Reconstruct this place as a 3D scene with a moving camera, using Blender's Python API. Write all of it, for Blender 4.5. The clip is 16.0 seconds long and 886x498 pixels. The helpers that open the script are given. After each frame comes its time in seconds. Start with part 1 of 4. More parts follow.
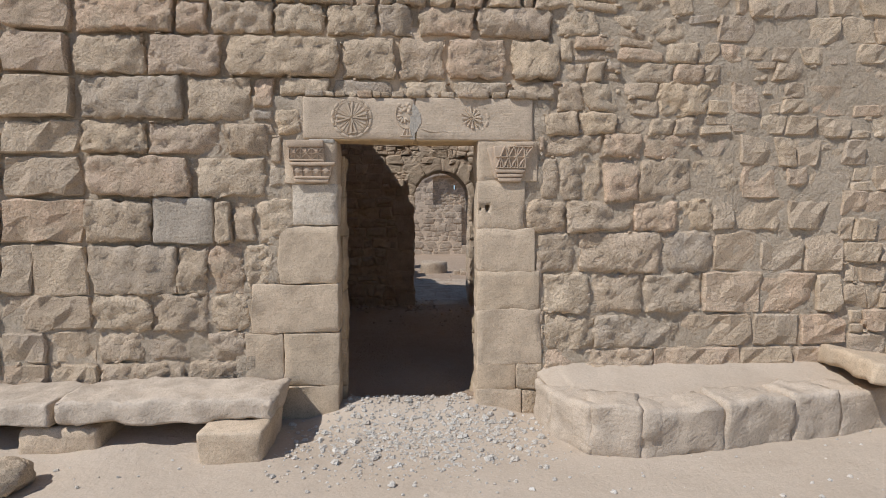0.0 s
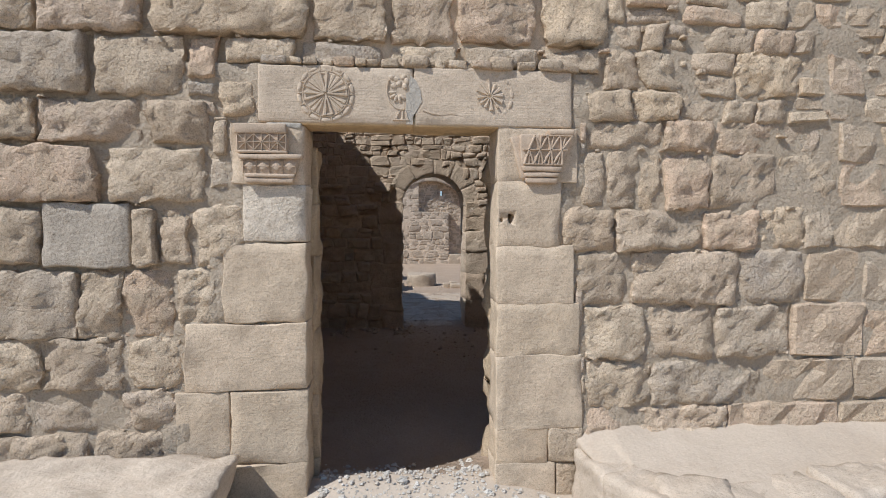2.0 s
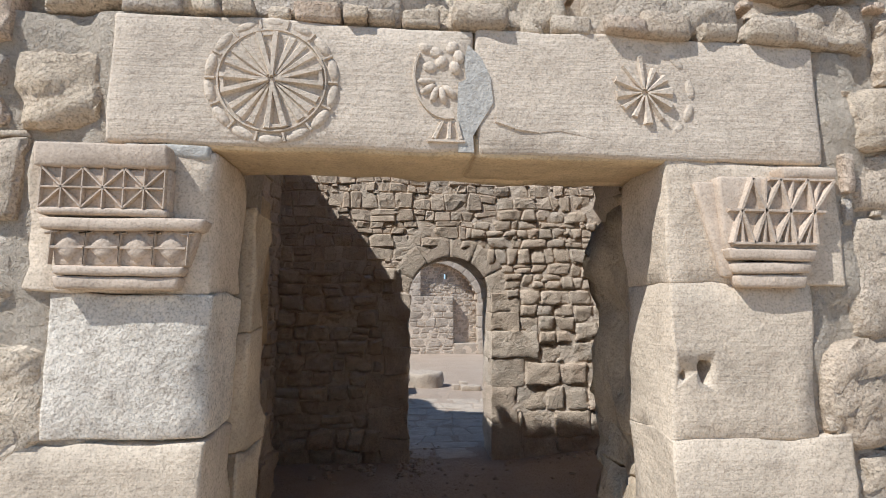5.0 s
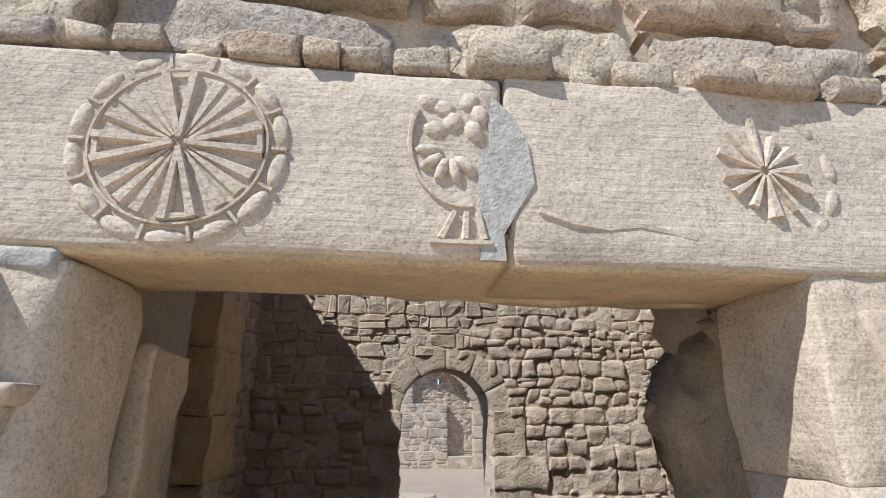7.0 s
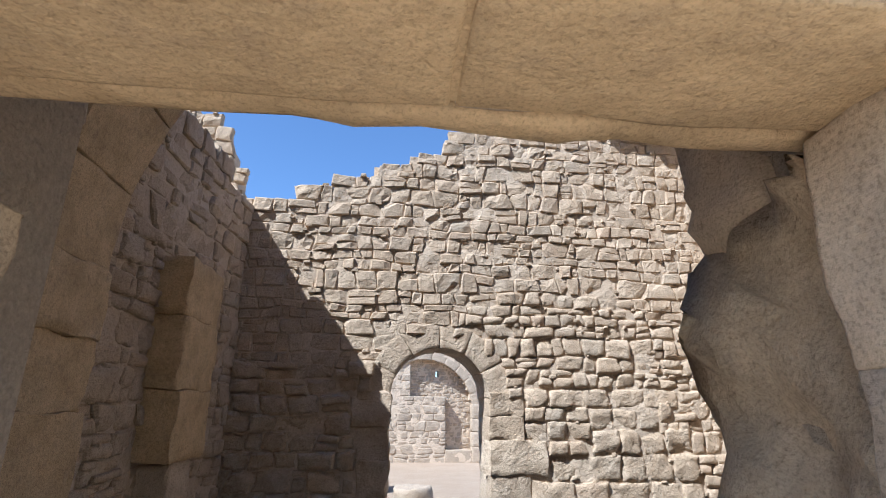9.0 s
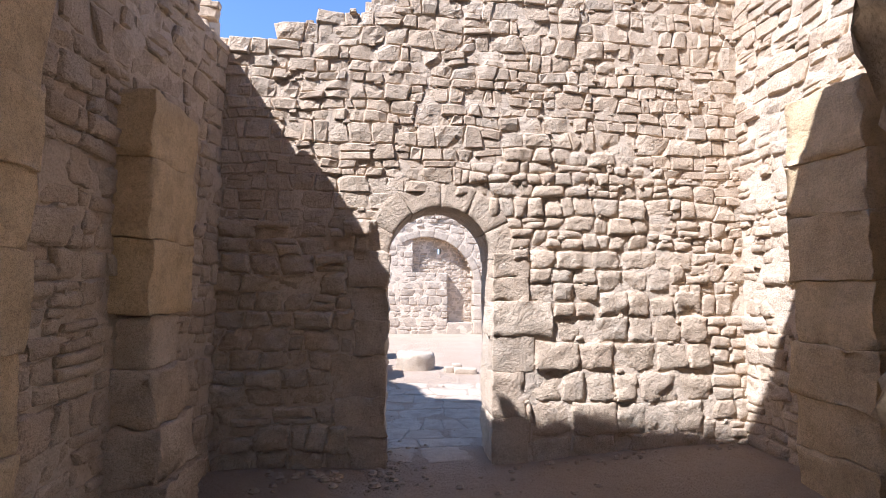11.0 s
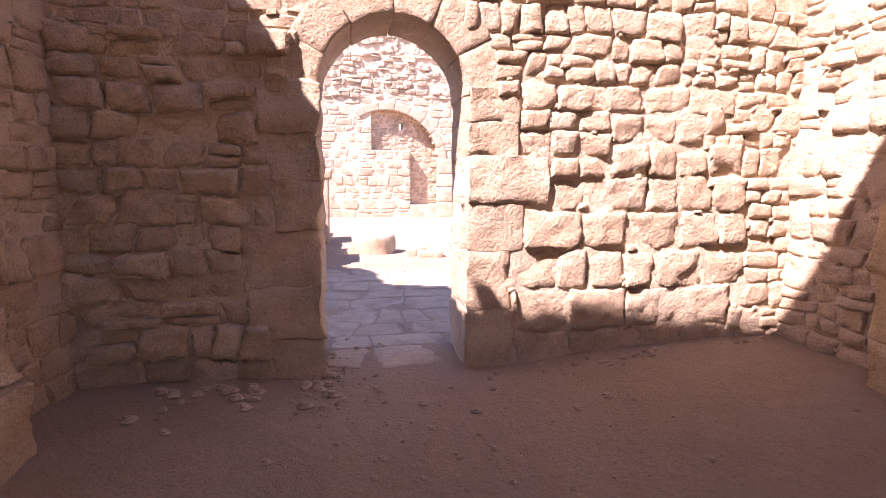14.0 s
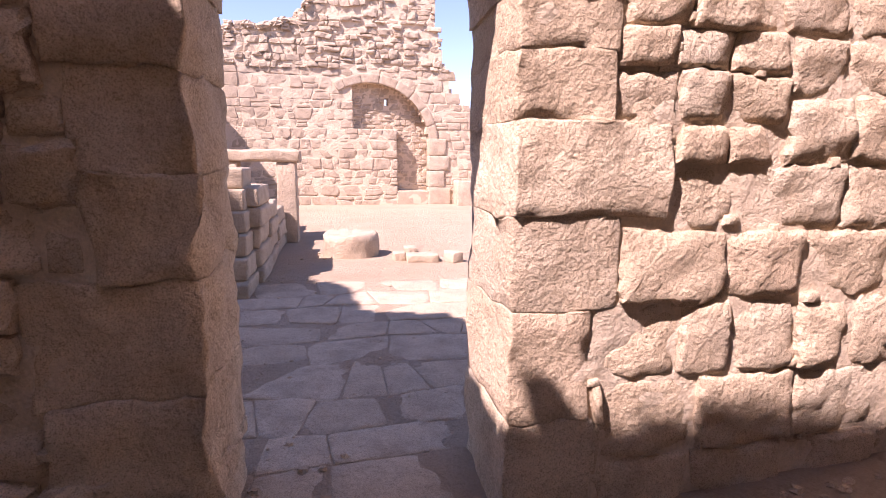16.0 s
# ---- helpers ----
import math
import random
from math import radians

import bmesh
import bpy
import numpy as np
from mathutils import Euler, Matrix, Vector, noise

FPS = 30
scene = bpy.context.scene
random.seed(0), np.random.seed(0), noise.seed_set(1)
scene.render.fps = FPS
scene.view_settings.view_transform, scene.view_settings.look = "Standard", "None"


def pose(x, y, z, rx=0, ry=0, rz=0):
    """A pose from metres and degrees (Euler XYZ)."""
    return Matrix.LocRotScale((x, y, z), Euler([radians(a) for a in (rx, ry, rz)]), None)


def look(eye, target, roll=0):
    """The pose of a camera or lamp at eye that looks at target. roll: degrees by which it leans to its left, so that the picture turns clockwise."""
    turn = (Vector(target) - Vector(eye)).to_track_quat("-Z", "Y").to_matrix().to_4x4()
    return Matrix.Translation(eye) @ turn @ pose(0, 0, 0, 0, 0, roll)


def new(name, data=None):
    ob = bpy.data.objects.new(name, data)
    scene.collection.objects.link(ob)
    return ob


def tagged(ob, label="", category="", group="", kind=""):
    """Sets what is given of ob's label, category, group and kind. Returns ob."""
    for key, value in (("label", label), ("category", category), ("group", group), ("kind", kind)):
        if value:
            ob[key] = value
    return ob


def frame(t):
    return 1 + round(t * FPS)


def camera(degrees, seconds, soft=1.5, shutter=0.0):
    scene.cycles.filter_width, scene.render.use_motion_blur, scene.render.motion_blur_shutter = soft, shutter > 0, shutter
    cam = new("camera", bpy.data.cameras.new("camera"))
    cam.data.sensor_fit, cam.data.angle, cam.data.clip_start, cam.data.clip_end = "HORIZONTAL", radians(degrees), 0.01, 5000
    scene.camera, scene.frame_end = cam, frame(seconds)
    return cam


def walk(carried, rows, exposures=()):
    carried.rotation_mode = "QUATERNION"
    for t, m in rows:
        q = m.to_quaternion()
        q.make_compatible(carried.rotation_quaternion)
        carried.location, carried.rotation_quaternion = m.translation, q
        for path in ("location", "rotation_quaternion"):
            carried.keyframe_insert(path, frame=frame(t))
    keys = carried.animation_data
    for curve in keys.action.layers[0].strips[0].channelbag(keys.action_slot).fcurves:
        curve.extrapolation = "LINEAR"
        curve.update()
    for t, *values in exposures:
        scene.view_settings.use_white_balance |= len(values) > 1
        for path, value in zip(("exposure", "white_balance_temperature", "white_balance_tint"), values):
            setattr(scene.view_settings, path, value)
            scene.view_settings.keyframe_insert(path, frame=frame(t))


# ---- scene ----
cam = camera(80.3, 16.0, soft=1.0)
METRES, EYE, TILT, LEAN, TURN = 8.0, 1.5, -3.0, 0.0, -3.6
ROWS = [
    (0.0, 0.0, 0.0, 0.0, 0.0, -0.0, -0.0),
    (0.5, -0.0061, 0.0224, 0.0009, -0.08, 0.07, -0.13),
    (1.0, -0.0177, 0.0591, 0.0057, -0.7, 0.3, -0.23),
    (1.5, -0.0182, 0.0957, 0.0063, -1.54, 0.47, -0.09),
    (2.0, -0.0188, 0.1426, 0.0139, -1.89, 0.72, -0.03),
    (2.5, -0.0329, 0.1821, 0.0181, -2.08, 1.09, -0.16),
    (3.0, -0.0452, 0.2225, 0.0219, -2.5, 1.59, -0.15),
    (3.5, -0.0471, 0.2653, 0.0283, -2.45, 2.29, -0.07),
    (4.0, -0.0516, 0.304, 0.032, -2.32, 4.09, -0.07),
    (4.5, -0.0569, 0.3374, 0.043, -2.26, 6.39, -0.16),
    (5.0, -0.0439, 0.3691, 0.0526, -2.19, 9.49, -0.05),
    (7.5, -0.0443, 0.4487, 0.0793, -3.19, 21.21, -0.24),
    (8.0, -0.0346, 0.468, 0.0737, -3.35, 21.32, -0.19),
    (8.5, -0.0331, 0.4774, 0.0676, -3.27, 20.99, -0.29),
    (9.0, -0.0342, 0.4858, 0.0607, -3.02, 20.04, -0.36),
    (9.5, -0.0334, 0.4965, 0.0538, -2.79, 17.92, -0.4),
    (10.0, -0.0309, 0.5083, 0.0433, -2.55, 14.18, -0.4),
    (12.5, -0.0262, 0.6165, 0.0391, -3.72, 0.85, -0.33),
    (13.0, -0.023, 0.6381, 0.0294, -4.3, -0.87, -0.32),
    (13.5, -0.0229, 0.6791, 0.0205, -5.34, -2.72, -0.32),
    (14.0, -0.014, 0.7236, 0.0185, -6.62, -4.71, -0.2),
    (14.5, -0.0054, 0.7764, 0.0195, -7.24, -5.37, -0.03),
    (15.0, -0.0024, 0.8353, 0.0224, -7.47, -5.88, -0.15),
    (15.5, 0.0006, 0.8909, 0.0257, -7.82, -6.54, -0.02),
    (16.0, -0.0003, 0.956, 0.0331, -7.95, -6.64, -0.08),
]
EXPOSURES = [(0.0, -0.20, 5900, 12), (3.5, 0.28, 5500, 9), (5.0, 0.38, 5450, 9), (7.5, 0.45, 5350, 9), (9.0, 0.98, 5250, 9), (10.0, 1.18, 5100, 10), (12.5, 1.80, 6300, 36), (14.0, 2.00, 6750, 48), (16.0, 1.46, 6600, 43)]
walk(cam, [(t, pose(0, 0, EYE, TILT, LEAN, TURN) @ pose(METRES * x, METRES * y, METRES * z, 90 + pitch, roll, yaw)) for t, x, y, z, yaw, pitch, roll in ROWS], EXPOSURES)

# ---- light ----
SUN_WAY = Vector((0.73, 0.44, -1.0)).normalized()
world = bpy.data.worlds.new("world")
scene.world = world
world.use_nodes = True
sky = world.node_tree.nodes.new("ShaderNodeTexSky")
sky.sky_type, sky.sun_disc = "NISHITA", False
sky.sun_elevation, sky.sun_rotation = math.asin(-SUN_WAY.z), math.atan2(-SUN_WAY.x, -SUN_WAY.y)
sky.air_density, sky.dust_density, sky.ozone_density = 1.0, 0.1, 3.5
world.node_tree.links.new(sky.outputs[0], world.node_tree.nodes["Background"].inputs[0])
world.node_tree.nodes["Background"].inputs[1].default_value = 0.099
sun = new("sun", bpy.data.lights.new("sun", "SUN"))
sun.data.energy, sun.data.angle, sun.data.color = 4.75, radians(0.5), (1.0, 0.95, 0.87)
sun.matrix_world = look((-20, -20, 30), Vector((-20, -20, 30)) + SUN_WAY)


# ---- materials ----
def graph(name):
    mat = bpy.data.materials.new(name)
    mat.use_nodes = True
    nt = mat.node_tree
    return mat, nt, nt.nodes["Principled BSDF"]


def noise_tex(nt, scale, detail=6.0, rough=0.6, coords=None):
    n = nt.nodes.new("ShaderNodeTexNoise")
    n.inputs["Scale"].default_value, n.inputs["Detail"].default_value, n.inputs["Roughness"].default_value = scale, detail, rough
    nt.links.new(coords, n.inputs["Vector"])
    return n.outputs["Fac"]


def ramp(nt, fac, stops):
    r = nt.nodes.new("ShaderNodeValToRGB")
    while len(r.color_ramp.elements) < len(stops):
        r.color_ramp.elements.new(0.5)
    for e, (p, c) in zip(r.color_ramp.elements, stops):
        e.position, e.color = p, (*c, 1)
    nt.links.new(fac, r.inputs[0])
    return r.outputs[0]


def mixed(nt, a, b, fac, mode="MIX"):
    m = nt.nodes.new("ShaderNodeMix")
    m.data_type, m.blend_type = "RGBA", mode
    for sock, v in ((m.inputs[0], fac), (m.inputs[6], a), (m.inputs[7], b)):
        if isinstance(v, (int, float)):
            sock.default_value = v
        elif isinstance(v, tuple):
            sock.default_value = (*v, 1)
        else:
            nt.links.new(v, sock)
    return m.outputs[2]


def bumped(nt, bsdf, heights):
    last = None
    for h, strength, dist in heights:
        b = nt.nodes.new("ShaderNodeBump")
        b.inputs["Strength"].default_value, b.inputs["Distance"].default_value = strength, dist
        nt.links.new(h, b.inputs["Height"])
        if last is not None:
            nt.links.new(last, b.inputs["Normal"])
        last = b.outputs[0]
    nt.links.new(last, bsdf.inputs["Normal"])


def limestone(name, tones, island=False, rough_amp=1.0, stain=(0.33, 0.25, 0.175), stain_amount=0.35, tooling=0.0, grainy=1.0):
    """Weathered limestone: a tone for each stone, blotches, veins of dirt, pits and a broken grain."""
    mat, nt, bsdf = graph(name)
    co = nt.nodes.new("ShaderNodeTexCoord").outputs["Object"]
    if island:
        rnd = nt.nodes.new("ShaderNodeNewGeometry").outputs["Random Per Island"]
    else:
        rnd = nt.nodes.new("ShaderNodeObjectInfo").outputs["Random"]
    base = ramp(nt, rnd, [(i / (len(tones) - 1), c) for i, c in enumerate(tones)])
    shift = nt.nodes.new("ShaderNodeVectorMath")
    shift.operation = "ADD"
    sc = nt.nodes.new("ShaderNodeVectorMath")
    sc.operation = "SCALE"
    sc.inputs[0].default_value = (17.0, 31.0, 23.0)
    nt.links.new(rnd, sc.inputs["Scale"])
    nt.links.new(co, shift.inputs[0])
    nt.links.new(sc.outputs[0], shift.inputs[1])
    co = shift.outputs[0]
    big = noise_tex(nt, 5.0, 5, 0.6, co)
    fine = noise_tex(nt, 60.0, 6, 0.7, co)
    mid = noise_tex(nt, 17.0, 6, 0.62, co)
    blot = ramp(nt, big, [(0.42, (0, 0, 0)), (0.68, (1, 1, 1))])
    c = mixed(nt, base, tuple(0.78 * v for v in tones[0][:3]), blot)
    veins = ramp(nt, mid, [(0.52, (0, 0, 0)), (0.72, (stain_amount,) * 3)])
    c = mixed(nt, c, stain, veins)
    grain = ramp(nt, fine, [(0.30, (0.60, 0.57, 0.53)), (0.43, (0.96, 0.96, 0.96)), (0.7, (1.12, 1.11, 1.10))])
    c = mixed(nt, c, grain, grainy, "MULTIPLY")
    speck = ramp(nt, noise_tex(nt, 170.0, 3, 0.6, co), [(0.35, (0.62, 0.60, 0.58)), (0.46, (1.0, 1.0, 1.0)), (0.64, (1.16, 1.16, 1.15))])
    c = mixed(nt, c, speck, grainy, "MULTIPLY")
    nt.links.new(c, bsdf.inputs["Base Color"])
    bsdf.inputs["Roughness"].default_value = 0.92
    bsdf.inputs["Specular IOR Level"].default_value = 0.15
    vor = nt.nodes.new("ShaderNodeTexVoronoi")
    vor.inputs["Scale"].default_value = 26.0
    nt.links.new(co, vor.inputs["Vector"])
    pits = ramp(nt, vor.outputs["Distance"], [(0.0, (0, 0, 0)), (0.28, (1, 1, 1))])
    pit_on = ramp(nt, noise_tex(nt, 3.5, 3, 0.5, co), [(0.5, (0, 0, 0)), (0.62, (1, 1, 1))])
    pit = mixed(nt, (1.0, 1.0, 1.0), pits, pit_on)
    heights = [(mid, 0.9 * rough_amp, 0.055), (noise_tex(nt, 38.0, 5, 0.6, co), 1.0 * rough_amp, 0.030), (fine, 1.0 * rough_amp, 0.020), (pit, 0.5 * rough_amp, 0.02)]
    if tooling:
        mp = nt.nodes.new("ShaderNodeMapping")
        mp.inputs["Scale"].default_value = (7.0, 7.0, 120.0)
        mp.inputs["Rotation"].default_value = (0.0, 0.06, 0.0)
        nt.links.new(co, mp.inputs["Vector"])
        heights.append((noise_tex(nt, 1.0, 4, 0.6, mp.outputs[0]), tooling, 0.012))
    bumped(nt, bsdf, heights)
    return mat


def earth(name, a, b, dirt, grain=1.0, speck=0.16):
    mat, nt, bsdf = graph(name)
    co = nt.nodes.new("ShaderNodeTexCoord").outputs["Object"]
    big = noise_tex(nt, 0.9, 6, 0.6, co)
    mid = noise_tex(nt, 6.0, 8, 0.65, co)
    fine = noise_tex(nt, 70.0, 6, 0.75, co)
    c = ramp(nt, big, [(0.35, a), (0.65, b)])
    c = mixed(nt, c, dirt, ramp(nt, mid, [(0.5, (0, 0, 0)), (0.75, (0.5, 0.5, 0.5))]))
    c = mixed(nt, c, ramp(nt, fine, [(0.32, (1 - 1.5 * speck,) * 3), (0.68, (1 + speck,) * 3)]), 1.0, "MULTIPLY")
    nt.links.new(c, bsdf.inputs["Base Color"])
    bsdf.inputs["Roughness"].default_value = 0.95
    bsdf.inputs["Specular IOR Level"].default_value = 0.1
    bumped(nt, bsdf, [(mid, 0.5 * grain, 0.05), (noise_tex(nt, 24.0, 5, 0.65, co), 0.5 * grain, 0.025), (fine, 0.6 * grain, 0.012)])
    return mat


FRONT_TONES = [(0.604, 0.473, 0.329), (0.636, 0.507, 0.356), (0.498, 0.392, 0.280), (0.652, 0.503, 0.337), (0.472, 0.394, 0.304), (0.636, 0.464, 0.318), (0.583, 0.461, 0.329), (0.519, 0.394, 0.269)]
ROOM_TONES = [(0.585, 0.448, 0.312), (0.622, 0.498, 0.362), (0.532, 0.409, 0.286), (0.600, 0.470, 0.332), (0.512, 0.420, 0.314), (0.588, 0.440, 0.306)]
COURT_TONES = [(0.470, 0.376, 0.278), (0.500, 0.405, 0.302), (0.450, 0.358, 0.262), (0.485, 0.385, 0.280)]
dusty = limestone("dusty_limestone", [(0.530, 0.435, 0.330), (0.560, 0.465, 0.358), (0.510, 0.418, 0.315)], rough_amp=0.28, stain_amount=0.2, grainy=0.5)
# Limestone with warm light bounced off the ground put into its colour
bounce_ochre = limestone("bounce_ochre_limestone", [(0.600, 0.440, 0.250), (0.620, 0.455, 0.262)], rough_amp=0.3, stain_amount=0.35, grainy=0.5)
grey_stone = limestone("grey_dressed_limestone", [(0.45, 0.385, 0.30), (0.46, 0.39, 0.305)], rough_amp=0.3, stain_amount=0.25)
front_stone, front_small = limestone("front_limestone", FRONT_TONES, rough_amp=0.58, stain_amount=0.34, grainy=0.85), limestone("front_limestone_small", FRONT_TONES, True, 0.58, stain_amount=0.34, grainy=0.85)
room_stone, room_small = limestone("room_limestone", ROOM_TONES, rough_amp=0.52, stain_amount=0.24, grainy=0.8), limestone("room_limestone_small", ROOM_TONES, True, 0.52, stain_amount=0.24, grainy=0.8)
court_stone, court_small = limestone("court_limestone", COURT_TONES, rough_amp=0.42, stain_amount=0.2, grainy=0.7), limestone("court_limestone_small", COURT_TONES, True, 0.42, stain_amount=0.2, grainy=0.7)
ashlar = limestone("dressed_limestone", [(0.575, 0.455, 0.320), (0.600, 0.475, 0.336), (0.550, 0.438, 0.306), (0.590, 0.454, 0.307)], rough_amp=0.18, stain_amount=0.36, tooling=0.16, grainy=0.65)
# Dressed limestone yellowed by the room's bounced light, put into the base colour
bounce_gold = limestone("bounce_gold_limestone", [(0.610, 0.450, 0.262), (0.640, 0.478, 0.285), (0.585, 0.432, 0.255)], rough_amp=0.3, stain_amount=0.5, tooling=0.12, grainy=0.9)
pitted = limestone("pitted_white_limestone", [(0.640, 0.545, 0.420), (0.650, 0.555, 0.430)], rough_amp=0.32, stain_amount=0.45, grainy=0.9)
carved = limestone("carved_limestone", [(0.572, 0.458, 0.332), (0.587, 0.472, 0.344)], rough_amp=0.16, stain_amount=0.24, tooling=0.24, grainy=0.6)
carved_brown = limestone("carved_brown_limestone", [(0.520, 0.400, 0.285), (0.535, 0.412, 0.295)], rough_amp=0.15, stain_amount=0.25, grainy=0.5)
# Doorway stone toned darker and warmer for shade and bounced light in the reveal
shaded_reveal = limestone("shaded_reveal_limestone", [(0.49, 0.375, 0.245), (0.52, 0.40, 0.265), (0.46, 0.35, 0.225)], rough_amp=0.3, stain_amount=0.35, grainy=0.6)
mortar = earth("lime_mortar", (0.520, 0.420, 0.303), (0.560, 0.458, 0.337), (0.455, 0.360, 0.252), 1.4, 0.14)
mortar_room = earth("earth_mortar", (0.615, 0.485, 0.350), (0.655, 0.530, 0.395), (0.540, 0.415, 0.292), 1.1, 0.12)
cement = earth("grey_cement", (0.45, 0.400, 0.325), (0.49, 0.435, 0.355), (0.40, 0.36, 0.30), 0.5)
dirt = earth("sandy_earth", (0.400, 0.300, 0.212), (0.445, 0.342, 0.248), (0.345, 0.250, 0.170), 1.5, 0.10)
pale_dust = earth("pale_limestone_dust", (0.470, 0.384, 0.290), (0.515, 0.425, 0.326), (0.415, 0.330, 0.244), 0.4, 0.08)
plaster = earth("white_marker", (0.75, 0.76, 0.76), (0.78, 0.79, 0.79), (0.7, 0.7, 0.7), 0.1, 0.04)
chip_mat = limestone("dusty_chips", [(0.470, 0.358, 0.255), (0.520, 0.402, 0.292), (0.430, 0.325, 0.230)], True, 0.2, stain_amount=0.15, grainy=0.6)
gravel_mat = limestone("limestone_gravel", [(0.560, 0.512, 0.436), (0.660, 0.611, 0.531), (0.460, 0.394, 0.313)], True, 0.25, grainy=0.6)


# ---- builders ----
def part(name, verts, faces, mat, parent=None, label="", flat=()):
    me = bpy.data.meshes.new(name)
    me.from_pydata([tuple(v) for v in verts], [], faces)
    sm = np.ones(len(faces), dtype=bool)
    if len(flat):
        sm[list(flat)] = False
    me.polygons.foreach_set("use_smooth", sm)
    me.materials.append(mat)
    ob = new(name, me)
    ob.parent = parent
    if label:
        ob["label"] = label
    return ob


class Wall:
    """A wall's face: u along it, v up, d out of it."""

    def __init__(self, origin, along, out):
        self.o, self.u, self.n = Vector(origin), Vector(along).normalized(), Vector(out).normalized()

    def at(self, u, v, d):
        return self.o + self.u * u + self.n * d + Vector((0, 0, v))


class Floor:
    """A paved floor: u to the right, v ahead, d up from the ground."""

    def at(self, u, v, d):
        return Vector((u, v, ground_z(u, v) + d))


def facing(wall):
    """True where u x v points the way of the wall's outer side."""
    if isinstance(wall, Floor):
        return True
    return wall.u.cross(Vector((0, 0, 1))).dot(wall.n) > 0


def stone_shape(wall, quad, proud, rng, rough=1.0, gap=0.005, back=0.08, edge=0.016, fine=True, crag=0.0):
    """One stone from the four corners (u, v) of its bed: an uneven outline, a worn rim and a face split into facets."""
    q = [Vector(p) for p in quad]
    mid = sum(q, Vector((0, 0))) / 4
    w = max(0.02, ((q[1] - q[0]).length + (q[2] - q[3]).length) / 2)
    h = max(0.02, ((q[3] - q[0]).length + (q[2] - q[1]).length) / 2)
    small = min(w, h)
    rim = min(edge, 0.15 * small)
    cell = max(0.026, 0.12 * small) if fine else max(0.07, 0.36 * small)
    off = rng.uniform(0, 50)
    rounding = min(0.6, rng.uniform(0.04, 0.34) * (0.5 + 0.5 * rough))
    amp = min(0.016, 0.065 * small) * rough
    tip = Vector((rng.uniform(-1, 1), rng.uniform(-1, 1))) * 0.055 * rough
    cuts = []
    for _ in range(rng.choice((2, 3, 4, 5))):
        t = rng.uniform(0, 6.283)
        way = Vector((math.cos(t), math.sin(t)))
        reach = abs(way.x) * w / 2 + abs(way.y) * h / 2
        cuts.append((way, reach * rng.uniform(0.1, 0.8), rng.uniform(0.10, 0.50) * rough))

    def face(p):
        d = p - mid
        chip = min([0.0] + [-slope * max(0.0, way.dot(d) - r) for way, r, slope in cuts])
        bumps = noise.noise(Vector((p.x * 7 + off, p.y * 9, off))) + 0.6 * noise.noise(Vector((p.x * 17, p.y * 21 + off, off)))
        if fine:
            bumps += 0.45 * noise.noise(Vector((p.x * 40, p.y * 47 + off, off)))
        if crag:
            k = Vector((p.x * 9 + off, p.y * 13, off * 0.7))
            broken = 0.5 - abs(noise.noise(k)) * 2.2 + 0.9 * noise.noise(k * 2.3) + 1.1 * abs(noise.noise(k * 4.1))
            bumps += crag * broken
        return proud + d.dot(tip) + max(chip, -0.026) + amp * bumps

    def stops(length):
        k = max(1, round((length - 2 * rim) / cell))
        r = 2 * rim / length
        return [-1.0] + [-1 + r + (2 - 2 * r) * i / k for i in range(k + 1)] + [1.0]

    us, vs = stops(w), stops(h)
    nu, nv = len(us), len(vs)
    verts = []
    for b, t in enumerate(vs):
        for a, s in enumerate(us):
            outer = a in (0, nu - 1) or b in (0, nv - 1)
            if 1 < a < nu - 2 and 1 < b < nv - 2:
                s, t_ = s + rng.uniform(-0.3, 0.3) * 2 * cell / w, t + rng.uniform(-0.3, 0.3) * 2 * cell / h
            else:
                t_ = t
            x, y = s * math.sqrt(1 - rounding * t_ * t_ / 2), t_ * math.sqrt(1 - rounding * s * s / 2)
            g, k = (x + 1) / 2, (y + 1) / 2
            p = q[0].lerp(q[1], g).lerp(q[3].lerp(q[2], g), k)
            far_out = max(abs(s), abs(t_)) ** 3
            inward = (mid - p).normalized() if (mid - p).length > 1e-5 else Vector((0, 0))
            p = p + inward * far_out * (gap + 0.085 * rough * min(small, 0.3) * (noise.noise(Vector((p.x * 13, p.y * 13, off))) + 0.7 * noise.noise(Vector((p.x * 31, p.y * 31, off)))))
            verts.append(wall.at(p.x, p.y, face(p) - (rim * rng.uniform(0.6, 1.3) if outer else 0.0)))
    border = [i for i in range(nu)] + [b * nu + nu - 1 for b in range(1, nv)] + [(nv - 1) * nu + a for a in range(nu - 2, -1, -1)] + [b * nu for b in range(nv - 2, 0, -1)]
    faces, flat = [], []
    good = facing(wall)
    for b in range(nv - 1):
        for a in range(nu - 1):
            if not fine or a in (0, nu - 2) or b in (0, nv - 2):
                flat.append(len(faces))
            f = (b * nu + a, b * nu + a + 1, (b + 1) * nu + a + 1, (b + 1) * nu + a)
            faces.append(f if good else f[::-1])
    base = len(verts)
    deep = wall.at(0, 0, -back) - wall.at(0, 0, 0)
    for i in border:
        verts.append(verts[i] + deep)
    m = len(border)
    for i in range(m):
        flat.append(len(faces))
        f = (base + i, base + (i + 1) % m, border[(i + 1) % m], border[i])
        faces.append(f if good else f[::-1])
    return verts, faces, flat


